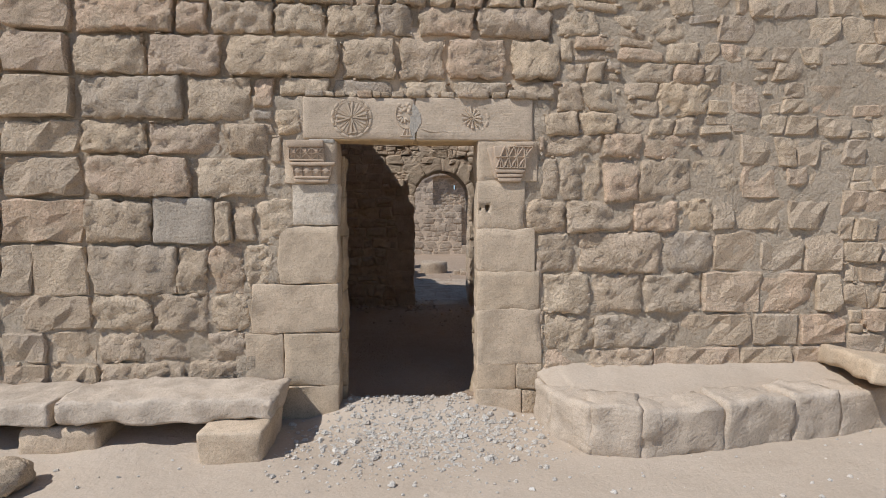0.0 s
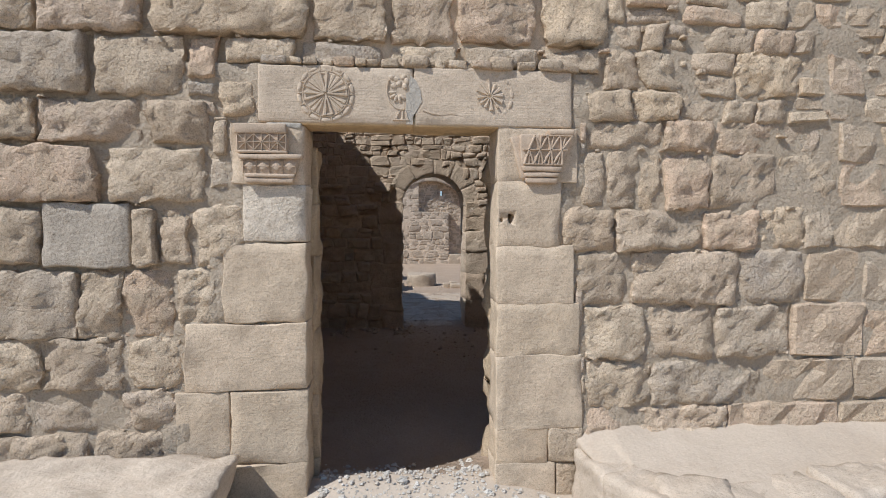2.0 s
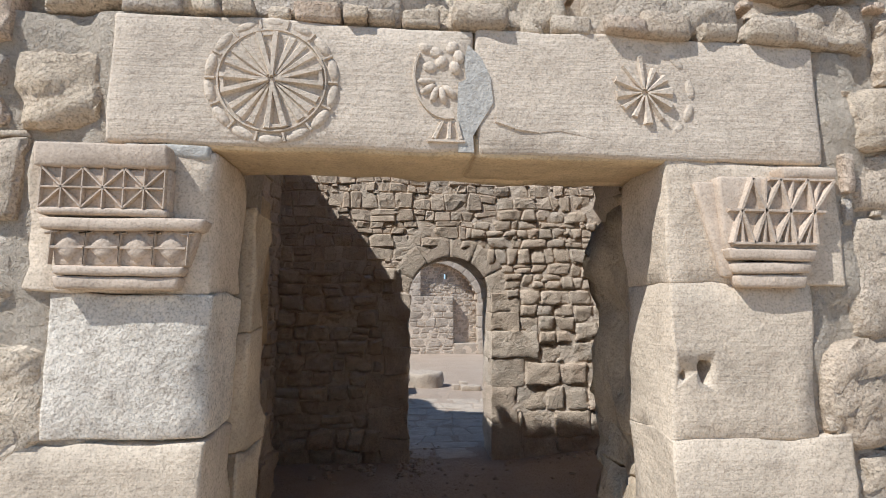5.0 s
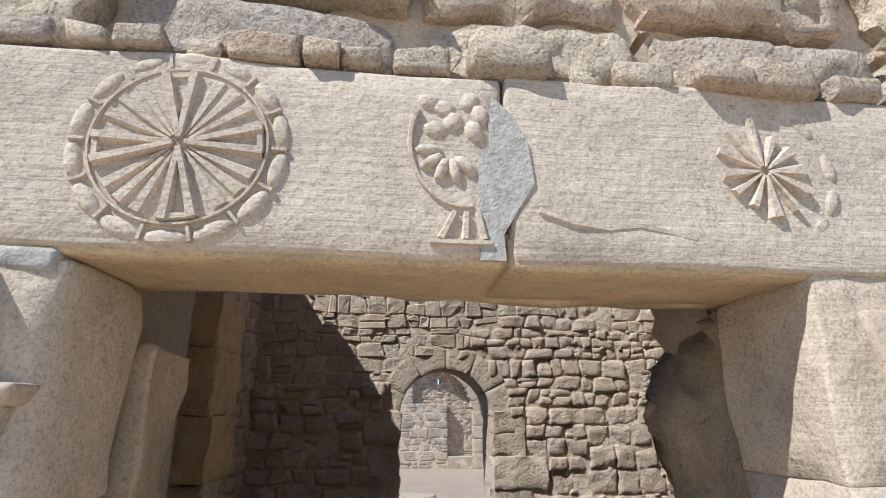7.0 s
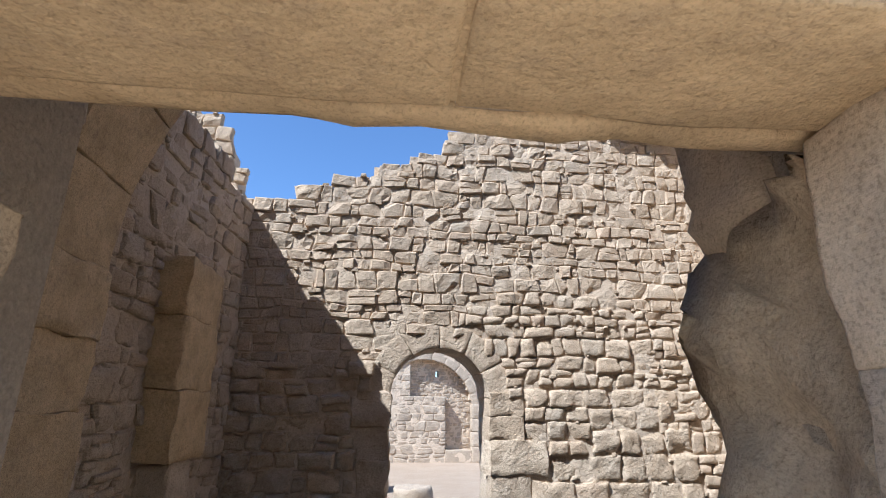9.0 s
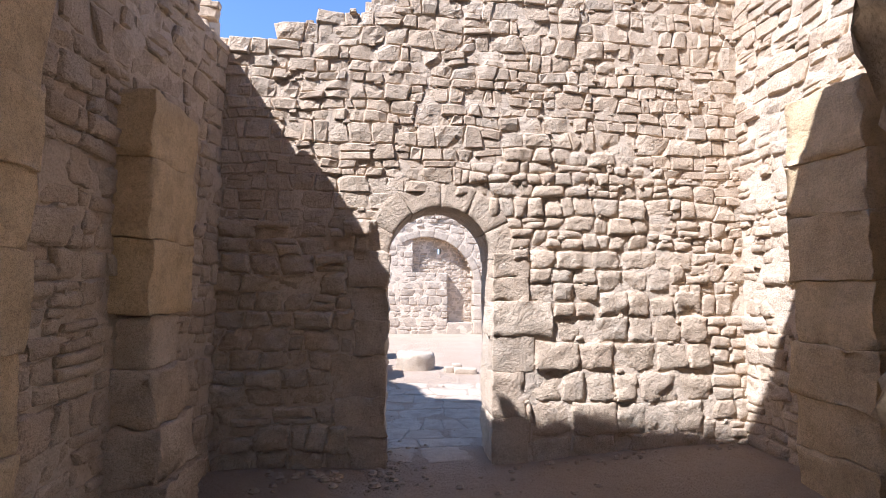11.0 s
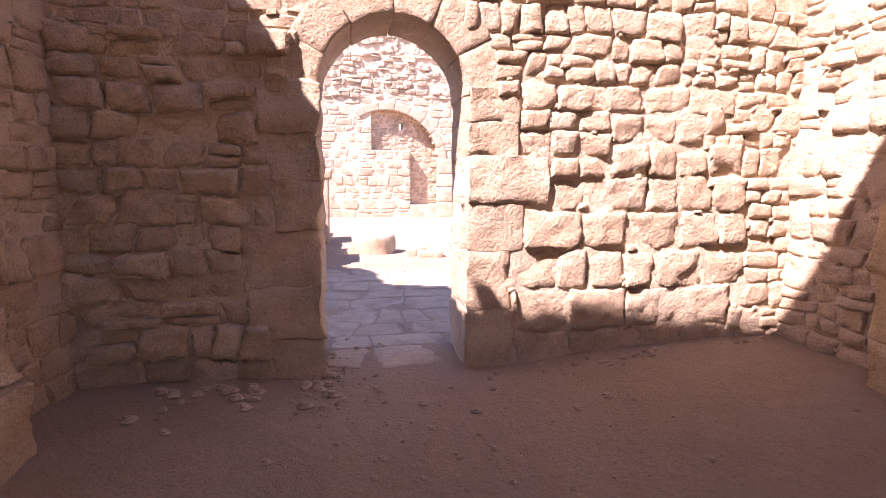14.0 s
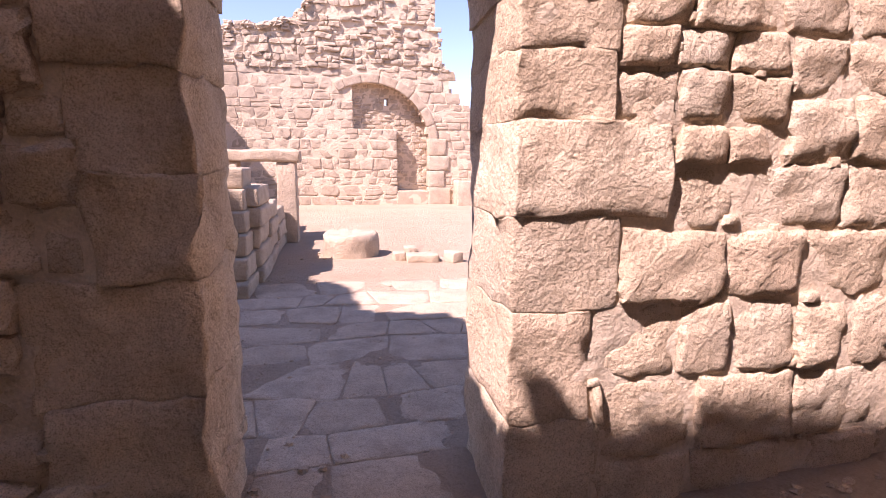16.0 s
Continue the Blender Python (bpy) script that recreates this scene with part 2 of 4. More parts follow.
class Pile:
    """Joins many small stones into one mesh."""

    def __init__(self):
        self.v, self.f, self.flat = [], [], []

    def add(self, verts, faces, flat=()):
        k = len(self.v)
        self.flat += [len(self.f) + i for i in flat]
        self.v += verts
        self.f += [tuple(i + k for i in f) for f in faces]

    def done(self, name, mat, parent=None, label=""):
        ob = part(name, self.v, self.f, mat, parent, label, self.flat)
        ob["kind"] = "stuff"
        return ob


def wavy(x, seed, amp):
    return amp * noise.noise(Vector((x * 1.7, seed * 7.31, 0.37 * seed)))


def masonry(wall, owner, mats, span, heights, lengths, seed, top, holes, near, proud=(0.0, 0.035), wave=0.05, rough=1.0, split=0.22, gap=0.005, limit=295, courses=(), chips=0.0, edge=0.016, warp=0.03, crag=0.0):
    """Courses of rubble on a wall's face. holes(v0, v1) gives the stretches of u left free; near(u, v) ranks what is built stone by stone."""
    rng = random.Random(seed)
    (u_a, u_b), (v_a, v_b) = span
    made, v, k = [], v_a, 0
    for v0, v1, cuts in courses:
        k += 1
        for a, b in zip(cuts, cuts[1:]):
            quad = [(a + rng.uniform(-0.02, 0.02), v0 + wavy(a, v0, wave * 0.5)), (b - 0.004, v0 + wavy(b, v0, wave * 0.5)), (b - 0.004 + rng.uniform(-0.02, 0.02), v1 + wavy(b, v1, wave * 0.5)), (a, v1 + wavy(a, v1, wave * 0.5))]
            made.append(quad)
    while v < v_b:
        h = rng.uniform(*heights)
        free = sorted(list(holes(v, v + h)) + [(c[0], c[-1]) for v0, v1, c in courses if v0 <= v + 0.5 * h < v1])
        runs, u = [], u_a
        for a, b in free:
            if a > u:
                runs.append((u, min(a, u_b), u > u_a, True))
            u = max(u, b)
        if u < u_b:
            runs.append((u, u_b, u > u_a, False))
        low = lambda x, k=k, v=v: v + wavy(x, seed + k, wave)
        high = lambda x, k=k, v=v, h=h: v + h + wavy(x, seed + k + 1, wave)
        for a, b, hard_a, hard_b in runs:
            u, lean = a, 0.0
            while u < b - 0.02:
                length = rng.uniform(*lengths) * rng.choice((0.6, 1.0, 1.0, 1.3)) * (0.7 + 0.3 * h / heights[1])
                e = u + length
                if b - e < 0.45 * lengths[0]:
                    e = b
                nlean = 0.0 if e >= b and hard_b else rng.uniform(-0.16, 0.16) * h
                quad = [(u - lean, low(u)), (e - nlean, low(e)), (e + nlean, high(e)), (u + lean, high(u))]
                if e - u > 0.03 and v + 0.5 * h < top((u + e) / 2):
                    r = rng.random()
                    if r < split and h > 0.12:
                        m = rng.uniform(0.35, 0.65)
                        ml, mr = [(Vector(quad[0]).lerp(Vector(quad[3]), m)), (Vector(quad[1]).lerp(Vector(quad[2]), m + rng.uniform(-0.1, 0.1)))]
                        made.append([quad[0], quad[1], tuple(mr), tuple(ml)])
                        made.append([tuple(ml), tuple(mr), quad[2], quad[3]])
                    else:
                        made.append(quad)
                u, lean = e, nlean
        v, k = v + h, k + 1
    for q in list(made):
        if rng.random() < chips:
            w, h = rng.uniform(0.03, 0.09), rng.uniform(0.02, 0.045)
            k = rng.random()
            c = Vector(q[3]).lerp(Vector(q[2]), k) if rng.random() < 0.7 else Vector(q[1]).lerp(Vector(q[2]), k)
            made.append([(c.x - w / 2, c.y - h / 2), (c.x + w / 2, c.y - h / 2), (c.x + w * 0.4, c.y + h / 2), (c.x - w * 0.4, c.y + h / 2)])
    for q in made:
        for i, p in enumerate(q):
            drift = noise.noise_vector(Vector((p[0] * 4.3, p[1] * 4.3, seed * 1.7)))
            q[i] = (p[0] + warp * drift.x, p[1] + 0.8 * warp * drift.y)
    order = sorted(range(len(made)), key=lambda i: near(sum(p[0] for p in made[i]) / 4, sum(p[1] for p in made[i]) / 4))
    pile = Pile()
    for rank, i in enumerate(order):
        shape = stone_shape(wall, made[i], rng.uniform(*proud), rng, rough, gap(*made[i][0]) if callable(gap) else gap, 0.08, edge, rank < limit, crag)
        if rank < limit:
            part("stone", shape[0], shape[1], mats[0], owner, flat=shape[2])
        else:
            pile.add(*shape)
    if pile.v:
        pile.done("rubble", mats[1], owner)
    return len(made)


def core(name, wall, span, thick, top, holes, mat, step=0.16, label="", sheet=0.07, bed=lambda u, v: 0.0, amp=0.012, sunk=0.05, both=False, open_sheet=None):
    """The body of a wall: narrow upright cells from the foot to the broken top, and an uneven bed of mortar on its face."""
    (u_a, u_b), (v_a, v_b) = span
    p = Pile()
    n = max(1, round((u_b - u_a) / step))
    for i in range(n):
        a, b = u_a + (u_b - u_a) * i / n, u_a + (u_b - u_a) * (i + 1) / n
        m = (a + b) / 2
        t = min(v_b, top(m)) - 0.10
        pieces = [(v_a, t)]
        for hv0, hv1 in holes(m):
            pieces = [s for lo, hi in pieces for s in ((lo, min(hi, hv0)), (max(lo, hv1), hi)) if s[1] - s[0] > 0.01]
        for lo, hi in pieces:
            vs = [wall.at(x, z, d) for d in (-sunk, -thick + sunk) for x, z in ((a, lo), (b, lo), (b, hi), (a, hi))]
            fs = [(0, 1, 2, 3), (5, 4, 7, 6), (1, 5, 6, 2), (4, 0, 3, 7), (3, 2, 6, 7), (4, 5, 1, 0)]
            p.add(vs, fs if facing(wall) else [f[::-1] for f in fs], range(6))
    nu, nv = int((u_b - u_a) / sheet), int((v_b - v_a) / sheet)
    for side in ((1, -1) if both else (1,)):
        idx, vs, fs = {}, [], []

        def vert(i, j):
            if (i, j) not in idx:
                u, v = u_a + i * sheet, v_a + j * sheet
                d = bed(u, v) + amp * noise.fractal(Vector((u * 4, v * 4, 3.3 * side)), 1.0, 2.0, 3) + 0.32 * amp * noise.noise(Vector((u * 31, v * 31, side)))
                idx[i, j] = len(vs)
                vs.append(wall.at(u, v, d if side == 1 else -thick - d))
            return idx[i, j]

        for i in range(nu):
            for j in range(nv):
                u, v = u_a + (i + 0.5) * sheet, v_a + (j + 0.5) * sheet
                if v > top(u) - 0.12 or any(h0 - sheet * 0.5 < v < h1 + sheet * 0.5 for uu in (u - sheet / 2, u + sheet / 2) for h0, h1 in (open_sheet or holes)(uu)):
                    continue
                f = (vert(i, j), vert(i + 1, j), vert(i + 1, j + 1), vert(i, j + 1))
                fs.append(f if facing(wall) == (side == 1) else f[::-1])
        p.add(vs, fs)
    ob = part(name, p.v, p.f, mat, None, label, p.flat)
    ob["kind"] = "structure"
    return ob


def worn_box(x0, x1, y0, y1, z0, z1, bevel=0.02, wear=0.008, seed=0.0, cells=2, turn=0.0, taper=0.0):
    """The surface of a dressed block with rounded, chipped edges."""
    size = (x1 - x0, y1 - y0, z1 - z0)
    axes = []
    for s in size:
        b = min(bevel, s * 0.3)
        k = max(1, min(2 * cells, round(s / 0.055)))
        axes.append([0, b] + [b + (s - 2 * b) * i / k for i in range(1, k)] + [s - b, s])
    nx, ny, nz = (len(a) for a in axes)
    idx, verts, faces = {}, [], []
    c = Vector(((x0 + x1) / 2, (y0 + y1) / 2, (z0 + z1) / 2))
    rot = Matrix.Rotation(radians(turn), 3, "Z")

    def vert(i, j, k):
        if (i, j, k) not in idx:
            p = Vector((x0 + axes[0][i], y0 + axes[1][j], z0 + axes[2][k]))
            ends = (i in (0, nx - 1)) + (j in (0, ny - 1)) + (k in (0, nz - 1))
            if ends >= 2:
                q = p - c
                for a, (t, m) in enumerate(((i, nx), (j, ny), (k, nz))):
                    if t in (0, m - 1):
                        q[a] -= math.copysign(min(bevel, size[a] * 0.3) * (0.3 if ends == 2 else 0.42), q[a])
                p = c + q
            g = Vector((p.x * 5 + seed * 3.7, p.y * 5 + seed, p.z * 5 - seed))
            p = p + Vector(noise.noise_vector(g)) * wear * (1.0 if ends < 2 else 1.6) + Vector(noise.noise_vector(g * 3.3)) * wear * 0.55 + Vector(noise.noise_vector(g * 8.1)) * wear * 0.32
            if taper:
                p.x = c.x + (p.x - c.x) * (1 + taper * (p.z - c.z) / size[2])
                p.y = c.y + (p.y - c.y) * (1 + taper * (p.z - c.z) / size[2])
            idx[i, j, k] = len(verts)
            verts.append(c + rot @ (p - c))
        return idx[i, j, k]

    for i in range(nx - 1):
        for j in range(ny - 1):
            faces.append((vert(i, j, 0), vert(i, j + 1, 0), vert(i + 1, j + 1, 0), vert(i + 1, j, 0)))
            faces.append((vert(i, j, nz - 1), vert(i + 1, j, nz - 1), vert(i + 1, j + 1, nz - 1), vert(i, j + 1, nz - 1)))
        for k in range(nz - 1):
            faces.append((vert(i, 0, k), vert(i + 1, 0, k), vert(i + 1, 0, k + 1), vert(i, 0, k + 1)))
            faces.append((vert(i, ny - 1, k), vert(i, ny - 1, k + 1), vert(i + 1, ny - 1, k + 1), vert(i + 1, ny - 1, k)))
    for j in range(ny - 1):
        for k in range(nz - 1):
            faces.append((vert(0, j, k), vert(0, j, k + 1), vert(0, j + 1, k + 1), vert(0, j + 1, k)))
            faces.append((vert(nx - 1, j, k), vert(nx - 1, j + 1, k), vert(nx - 1, j + 1, k + 1), vert(nx - 1, j, k + 1)))
    return verts, faces


def block(name, box, mat, parent=None, label="", **kw):
    v, f = worn_box(*box, **kw)
    return part(name, v, f, mat, parent, label)


def wedge(cx, cz, r0, r1, a0, a1, y0, y1, wear=0.008, seed=0.0, cells=3):
    """A voussoir: a block bent round an arch's centre, angles in degrees from the right."""
    v, f = worn_box(0, 1, 0, 1, 0, 1, bevel=0.012, wear=0.0, cells=cells)
    out = []
    for p in v:
        ang, r, y = radians(a0 + (a1 - a0) * p.x), r0 + (r1 - r0) * p.z, y0 + (y1 - y0) * p.y
        q = Vector((cx + r * math.cos(ang), y, cz + r * math.sin(ang)))
        out.append(q + Vector(noise.noise_vector(q * 5 + Vector((seed, 0, 0)))) * wear)
    return out, [x[::-1] for x in f] if a1 > a0 else f


# ---- setting: the ground ----
FRONT_Y, FRONT_BACK, FAR_Y, FAR_BACK, COURT_Y = 4.30, 4.95, 9.33, 9.90, 23.5


def ground_z(x, y):
    z = -0.12 + 0.12 * min(1, max(0, (y - 4.2) / 0.6))
    if 4.9 < y < 9.4:
        z += 0.14 * min(1, max(0, (x - 1.0) / 2.4)) * min(1, max(0, (y - 6.0) / 2.5))
    if y < 4.2:
        z += 0.05 * min(1, max(0, (x - 1.0) / 4.0)) + 0.10 * min(1, max(0, (y - 3.6) / 0.7)) * min(1, max(0, (-0.9 - x) / 0.3))
    if y > 9.4:
        z += 0.03 * min(1, (y - 9.4) / 4)
    sill = max(0.0, 1 - ((x - 0.05) / 0.85) ** 4) if abs(x - 0.05) < 0.85 else 0.0
    z += sill * (0.10 * math.exp(-((y - 4.34) / 0.22) ** 2) - 0.13 * math.exp(-((y - 4.95) / 0.34) ** 2))
    amp = 0.03 if y < 9.4 else 0.012
    return z + amp * noise.fractal(Vector((x * 0.9, y * 0.9, 0.0)), 1.0, 2.0, 4)


def ground_sheet():
    xs = [-400, -60, -20, -9] + [-6 + 0.11 * i for i in range(128)] + [11, 20, 60, 400]
    ys = [-400, -60, -15, -5] + [-2 + 0.11 * i for i in range(236)] + [27, 40, 80, 400]
    verts = [(x, y, ground_z(x, y)) for y in ys for x in xs]
    n = len(xs)
    faces = [(j * n + i, j * n + i + 1, (j + 1) * n + i + 1, (j + 1) * n + i) for j in range(len(ys) - 1) for i in range(n - 1)]
    ob = part("ground", verts, faces, dirt)
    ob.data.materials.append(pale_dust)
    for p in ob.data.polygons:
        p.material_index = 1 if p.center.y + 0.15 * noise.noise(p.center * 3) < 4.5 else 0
    return tagged(ob, "trodden sandy earth floor strewn with dust", "ground", kind="structure")


ground = ground_sheet()

# ---- setting: the front wall with its doorway ----
DOOR = (-0.58, 0.55, 2.15)
front = Wall((0, FRONT_Y, 0), (1, 0, 0), (0, -1, 0))


# The unseen upper wall is raised this high to keep sun off the room's floor
def front_top(u):
    return 8.6 + 0.25 * math.sin(u * 1.9)


def front_holes(u):
    return [(-1, 3.0)] if -0.66 < u < 0.68 else []


# the stretch of u that the dressed blocks take, by height
DRESSED = [(-0.5, 0.17, -1.12, 1.10), (0.17, 0.60, -1.34, 1.10), (0.60, 1.0, -1.28, 1.08), (1.0, 1.47, -1.06, 1.04), (1.47, 1.80, -0.94, 0.95), (1.80, 2.15, -1.02, 1.06), (2.15, 2.50, -0.85, 1.10)]


def front_bed(u, v):
    for low, high, a, b in DRESSED:
        if low <= v < high and (a - 0.06 < u < a + 0.1 or b - 0.1 < u < b + 0.06):
            return 0.016
    if u < 1.15 and v > 2.5:
        return -0.066
    full = min(1, max(0, (u - 1.2) / 1.6)) * min(1, max(0, (v - 1.2) / 1.2))
    return -0.002 - 0.048 * min(1, max(0, (-1.2 - u) / 0.6)) * min(1, max(0, (v - 0.7) / 0.8)) + 0.003 * min(1, max(0, (u - 0.6) / 0.8)) + 0.020 * full


wall_front = core("wall_front", front, ((-7.0, 7.5), (-0.4, 9.0)), FRONT_BACK - FRONT_Y, front_top, front_holes, mortar, sheet=0.034, bed=front_bed, amp=0.018,
                  open_sheet=lambda u: [(-1, 2.42)] if -0.66 < u < 0.68 else [])
tagged(wall_front, "wall of coursed tan limestone rubble around a doorway, unseen top raised for shade", "wall", kind="structure")
COURSES_LEFT = [
    (2.97, 3.24, (-3.7, -3.12, -2.59, -1.82, -1.57, -1.06, -0.66, -0.26, 0.06, 0.53, 1.17)),
    (2.64, 2.97, (-3.6, -3.13, -2.62, -2.03, -1.46, -0.55, -0.09, 0.3, 0.8, 1.22)),
    (2.49, 2.64, (-1.06, -0.62, -0.1, 0.33, 0.82, 1.2)),
    (2.29, 2.64, (-3.8, -3.14, -2.59, -1.77, -1.24)),
    (2.02, 2.29, (-3.16, -2.56, -2.05, -1.47, -1.1)),
    (1.68, 2.02, (-3.17, -2.53, -1.71, -1.12)),
    (1.32, 1.68, (-3.7, -3.18, -2.54, -2.03)),
    (1.32, 1.68, (-1.55, -1.40, -1.22, -0.94)),
    (0.92, 1.32, (-3.2, -2.96, -2.53, -1.85, -1.62, -1.32, -1.07)),
    (0.62, 0.92, (-3.6, -3.21, -2.5, -2.05, -1.61, -1.28)),
    (0.38, 0.62, (-3.22, -2.86, -2.49, -2.11, -1.64, -1.34)),
    (0.15, 0.38, (-3.23, -2.86, -2.46, -1.79, -1.34)),
]
COURSES_RIGHT = [
    (2.03, 2.22, (1.10, 1.59, 1.93, 2.37, 2.76)),
    (1.68, 2.03, (1.08, 1.24, 1.43, 1.59, 1.91, 2.35, 2.79, 3.19)),
    (1.42, 1.68, (0.96, 1.3, 1.86, 2.25, 2.55, 2.75, 3.2, 3.66)),
    (1.07, 1.42, (1.05, 1.41, 2.1, 2.56, 2.96, 3.36, 3.72)),
    (0.72, 1.07, (1.09, 1.49, 1.95, 2.47, 3.0, 3.48, 3.74)),
    (0.43, 0.72, (1.11, 1.54, 2.28, 2.93, 3.34, 3.8)),
    (0.18, 0.43, (1.11, 1.42, 2.06, 2.84, 3.3, 3.8)),
]


def front_free(v0, v1):
    m = (v0 + v1) / 2
    if 1.32 < m < 1.68:
        return [(-2.04, -0.94 if m > 1.47 else -1.06), (-1.5, 1.0)]
    for low, high, a, b in DRESSED:
        if low <= m < high:
            return [(a, b)]
    return []


# the doorway's dressed blocks
block("jamb_block", (-1.33, -1.026, FRONT_Y - 0.026, FRONT_Y + 0.2, 0.17, 0.597), ashlar, wall_front, bevel=0.008, wear=0.008, seed=8, cells=4)
JAMB_LEFT = [(-0.15, 0.17, -1.10), (0.17, 0.60, -1.02), (0.60, 1.00, -1.27), (1.00, 1.47, -1.05), (1.47, 1.80, -0.93), (1.80, 2.15, -1.0)]
for k, (x0, x1, z0, z1) in enumerate([(0.88, 1.09, 0.10, 0.318), (0.93, 1.09, -0.15, 0.095)]):
    block("jamb_block", (x0, x1, FRONT_Y - 0.03, FRONT_Y + 0.2, z0, z1), front_stone, wall_front, bevel=0.012, wear=0.012, seed=k + 2.5, cells=3)
JAMB_RIGHT = [(-0.15, 0.10, 0.925), (0.10, 0.32, 0.875), (0.32, 0.77, 1.09), (0.77, 1.09, 1.07), (1.09, 1.44, 1.03), (1.44, 1.83, 0.94), (1.83, 2.15, 1.04)]
for i, (z0, z1, x) in enumerate(JAMB_LEFT):
    block("jamb_block", (x, DOOR[0], FRONT_Y - 0.03, FRONT_Y + 0.20, z0, z1 - 0.006), pitted if i == 4 else ashlar, wall_front, bevel=0.007, wear=0.012, seed=i * 1.3, cells=6)
    block("jamb_block", (x, DOOR[0] + 0.030, FRONT_Y + 0.205, FRONT_Y + 0.38, z0 - 0.1, z1 - 0.098), shaded_reveal, wall_front, bevel=0.010, wear=0.022, seed=2.9, cells=7)
    block("jamb_block", (x, DOOR[0] - 0.10, FRONT_Y + 0.385, FRONT_BACK, z0 - 0.1, z1 - 0.1), shaded_reveal, wall_front, bevel=0.05, wear=0.03, seed=i * 2.2, cells=4)
for i, (z0, z1, x) in enumerate(JAMB_RIGHT):
    bolt_block = jamb if i == 6 else None
    jamb = block("jamb_block", (DOOR[1], x, FRONT_Y - 0.03, FRONT_Y + 0.22, z0, z1 + 0.006), ashlar, wall_front, bevel=0.007, wear=0.011, seed=9, cells=6)
for z0, z1 in ((-0.2, 0.52), (0.52, 1.24), (1.24, 2.13)):
    block("jamb_block", (DOOR[1] + 0.055, 1.0, FRONT_Y + 0.20, FRONT_BACK, z0, z1), shaded_reveal, wall_front, bevel=0.012, wear=0.07, seed=5, cells=14)
for x0, x1, k in ((-0.95, DOOR[0] - 0.06, 1.0), (0.63, 1.1, 2.0)):
    block("jamb_block", (x0, x1, FRONT_Y + 0.385, FRONT_BACK, 2.06, 2.5), ashlar, wall_front, bevel=0.05, wear=0.03, seed=k, cells=4)
    block("jamb_block", (x0, x1, FRONT_Y + 0.385, FRONT_BACK, 2.5, 3.0), ashlar, wall_front, bevel=0.05, wear=0.03, seed=k + 7, cells=4)
# hidden block added above the lintel to stop skylight leaking through the joints
block("relieving_stone", (-0.95, 1.1, FRONT_Y + 0.03, FRONT_Y + 0.27, 2.50, 3.08), ashlar, wall_front, bevel=0.03, wear=0.02, cells=6)
masonry(front, wall_front, (front_stone, front_small), ((-7.0, 7.5), (-0.15, 6.5)), (0.15, 0.27), (0.20, 0.46), 11, front_top, front_free,
        lambda u, v: math.hypot(u, 0.8 * (v - 1.5)), proud=(0.006, 0.042), wave=0.055, rough=1.0, split=0.18, chips=0.4, courses=COURSES_LEFT + COURSES_RIGHT, edge=0.014, warp=0.022, gap=lambda u, v: 0.017 if (u < -1.2 and v > 1.2) or (u < 1.0 and v > 2.4) else 0.005, crag=1.0)

block("smooth_block", (-2.025, -1.56, FRONT_Y - 0.024, FRONT_Y + 0.2, 1.33, 1.685), grey_stone, wall_front, "smooth grey limestone block", bevel=0.012, wear=0.014, seed=3, cells=5)
# the lintel, broken in two and mended, with its carvings
lintel = block("lintel", (-0.84, 0.046, FRONT_Y - 0.035, FRONT_Y + 0.20, 2.155, 2.485), carved, wall_front, "carved pale limestone lintel with a rosette", bevel=0.010, wear=0.006, cells=9)
lintel_2 = block("lintel", (0.049, 1.0, FRONT_Y - 0.035, FRONT_Y + 0.20, 2.155, 2.495), carved, wall_front, "carved pale limestone lintel with a worn rosette", bevel=0.010, wear=0.006, seed=4, cells=9)
block("inner_lintel", (-0.95, 0.98, FRONT_Y + 0.205, FRONT_Y + 0.285, 2.158, 2.49), bounce_ochre, wall_front, bevel=0.03, wear=0.02, cells=10)
# thin slabs added under the lintel, coloured for light bounced up at it
for k, (x0, x1) in enumerate(((-0.70, 0.044), (0.050, 0.70))):
    block("soffit", (x0, x1, FRONT_Y - 0.027, FRONT_Y + 0.199, 2.147, 2.20), bounce_ochre, lintel if k == 0 else lintel_2, "underside slab in a bounced-light tint", bevel=0.008, wear=0.004, seed=k * 3, cells=9)
block("crack_fill", (0.022, 0.072, FRONT_Y - 0.020, FRONT_Y + 0.19, 2.152, 2.21), bounce_ochre, lintel, bevel=0.004, wear=0.003, cells=4)
FACE = 0.035


def ridge(pile, wall, a, b, wa, wb, high, low=FACE - 0.004):
    """A carved bar with a worn crest, from a to b on the wall's face."""
    a, b = Vector(a), Vector(b)
    side = Vector((a.y - b.y, b.x - a.x)).normalized()
    pts = []
    for p, w in ((a, wa), (b, wb)):
        for k, d in ((-0.5, low), (-0.25, low + high), (0.25, low + high), (0.5, low)):
            q = p + side * w * k
            pts.append(wall.at(q.x, q.y, d))
    f = [(0, 1, 5, 4), (1, 2, 6, 5), (2, 3, 7, 6), (0, 3, 2, 1), (4, 5, 6, 7)]
    pile.add(pts, f if facing(wall) else [x[::-1] for x in f], range(5))


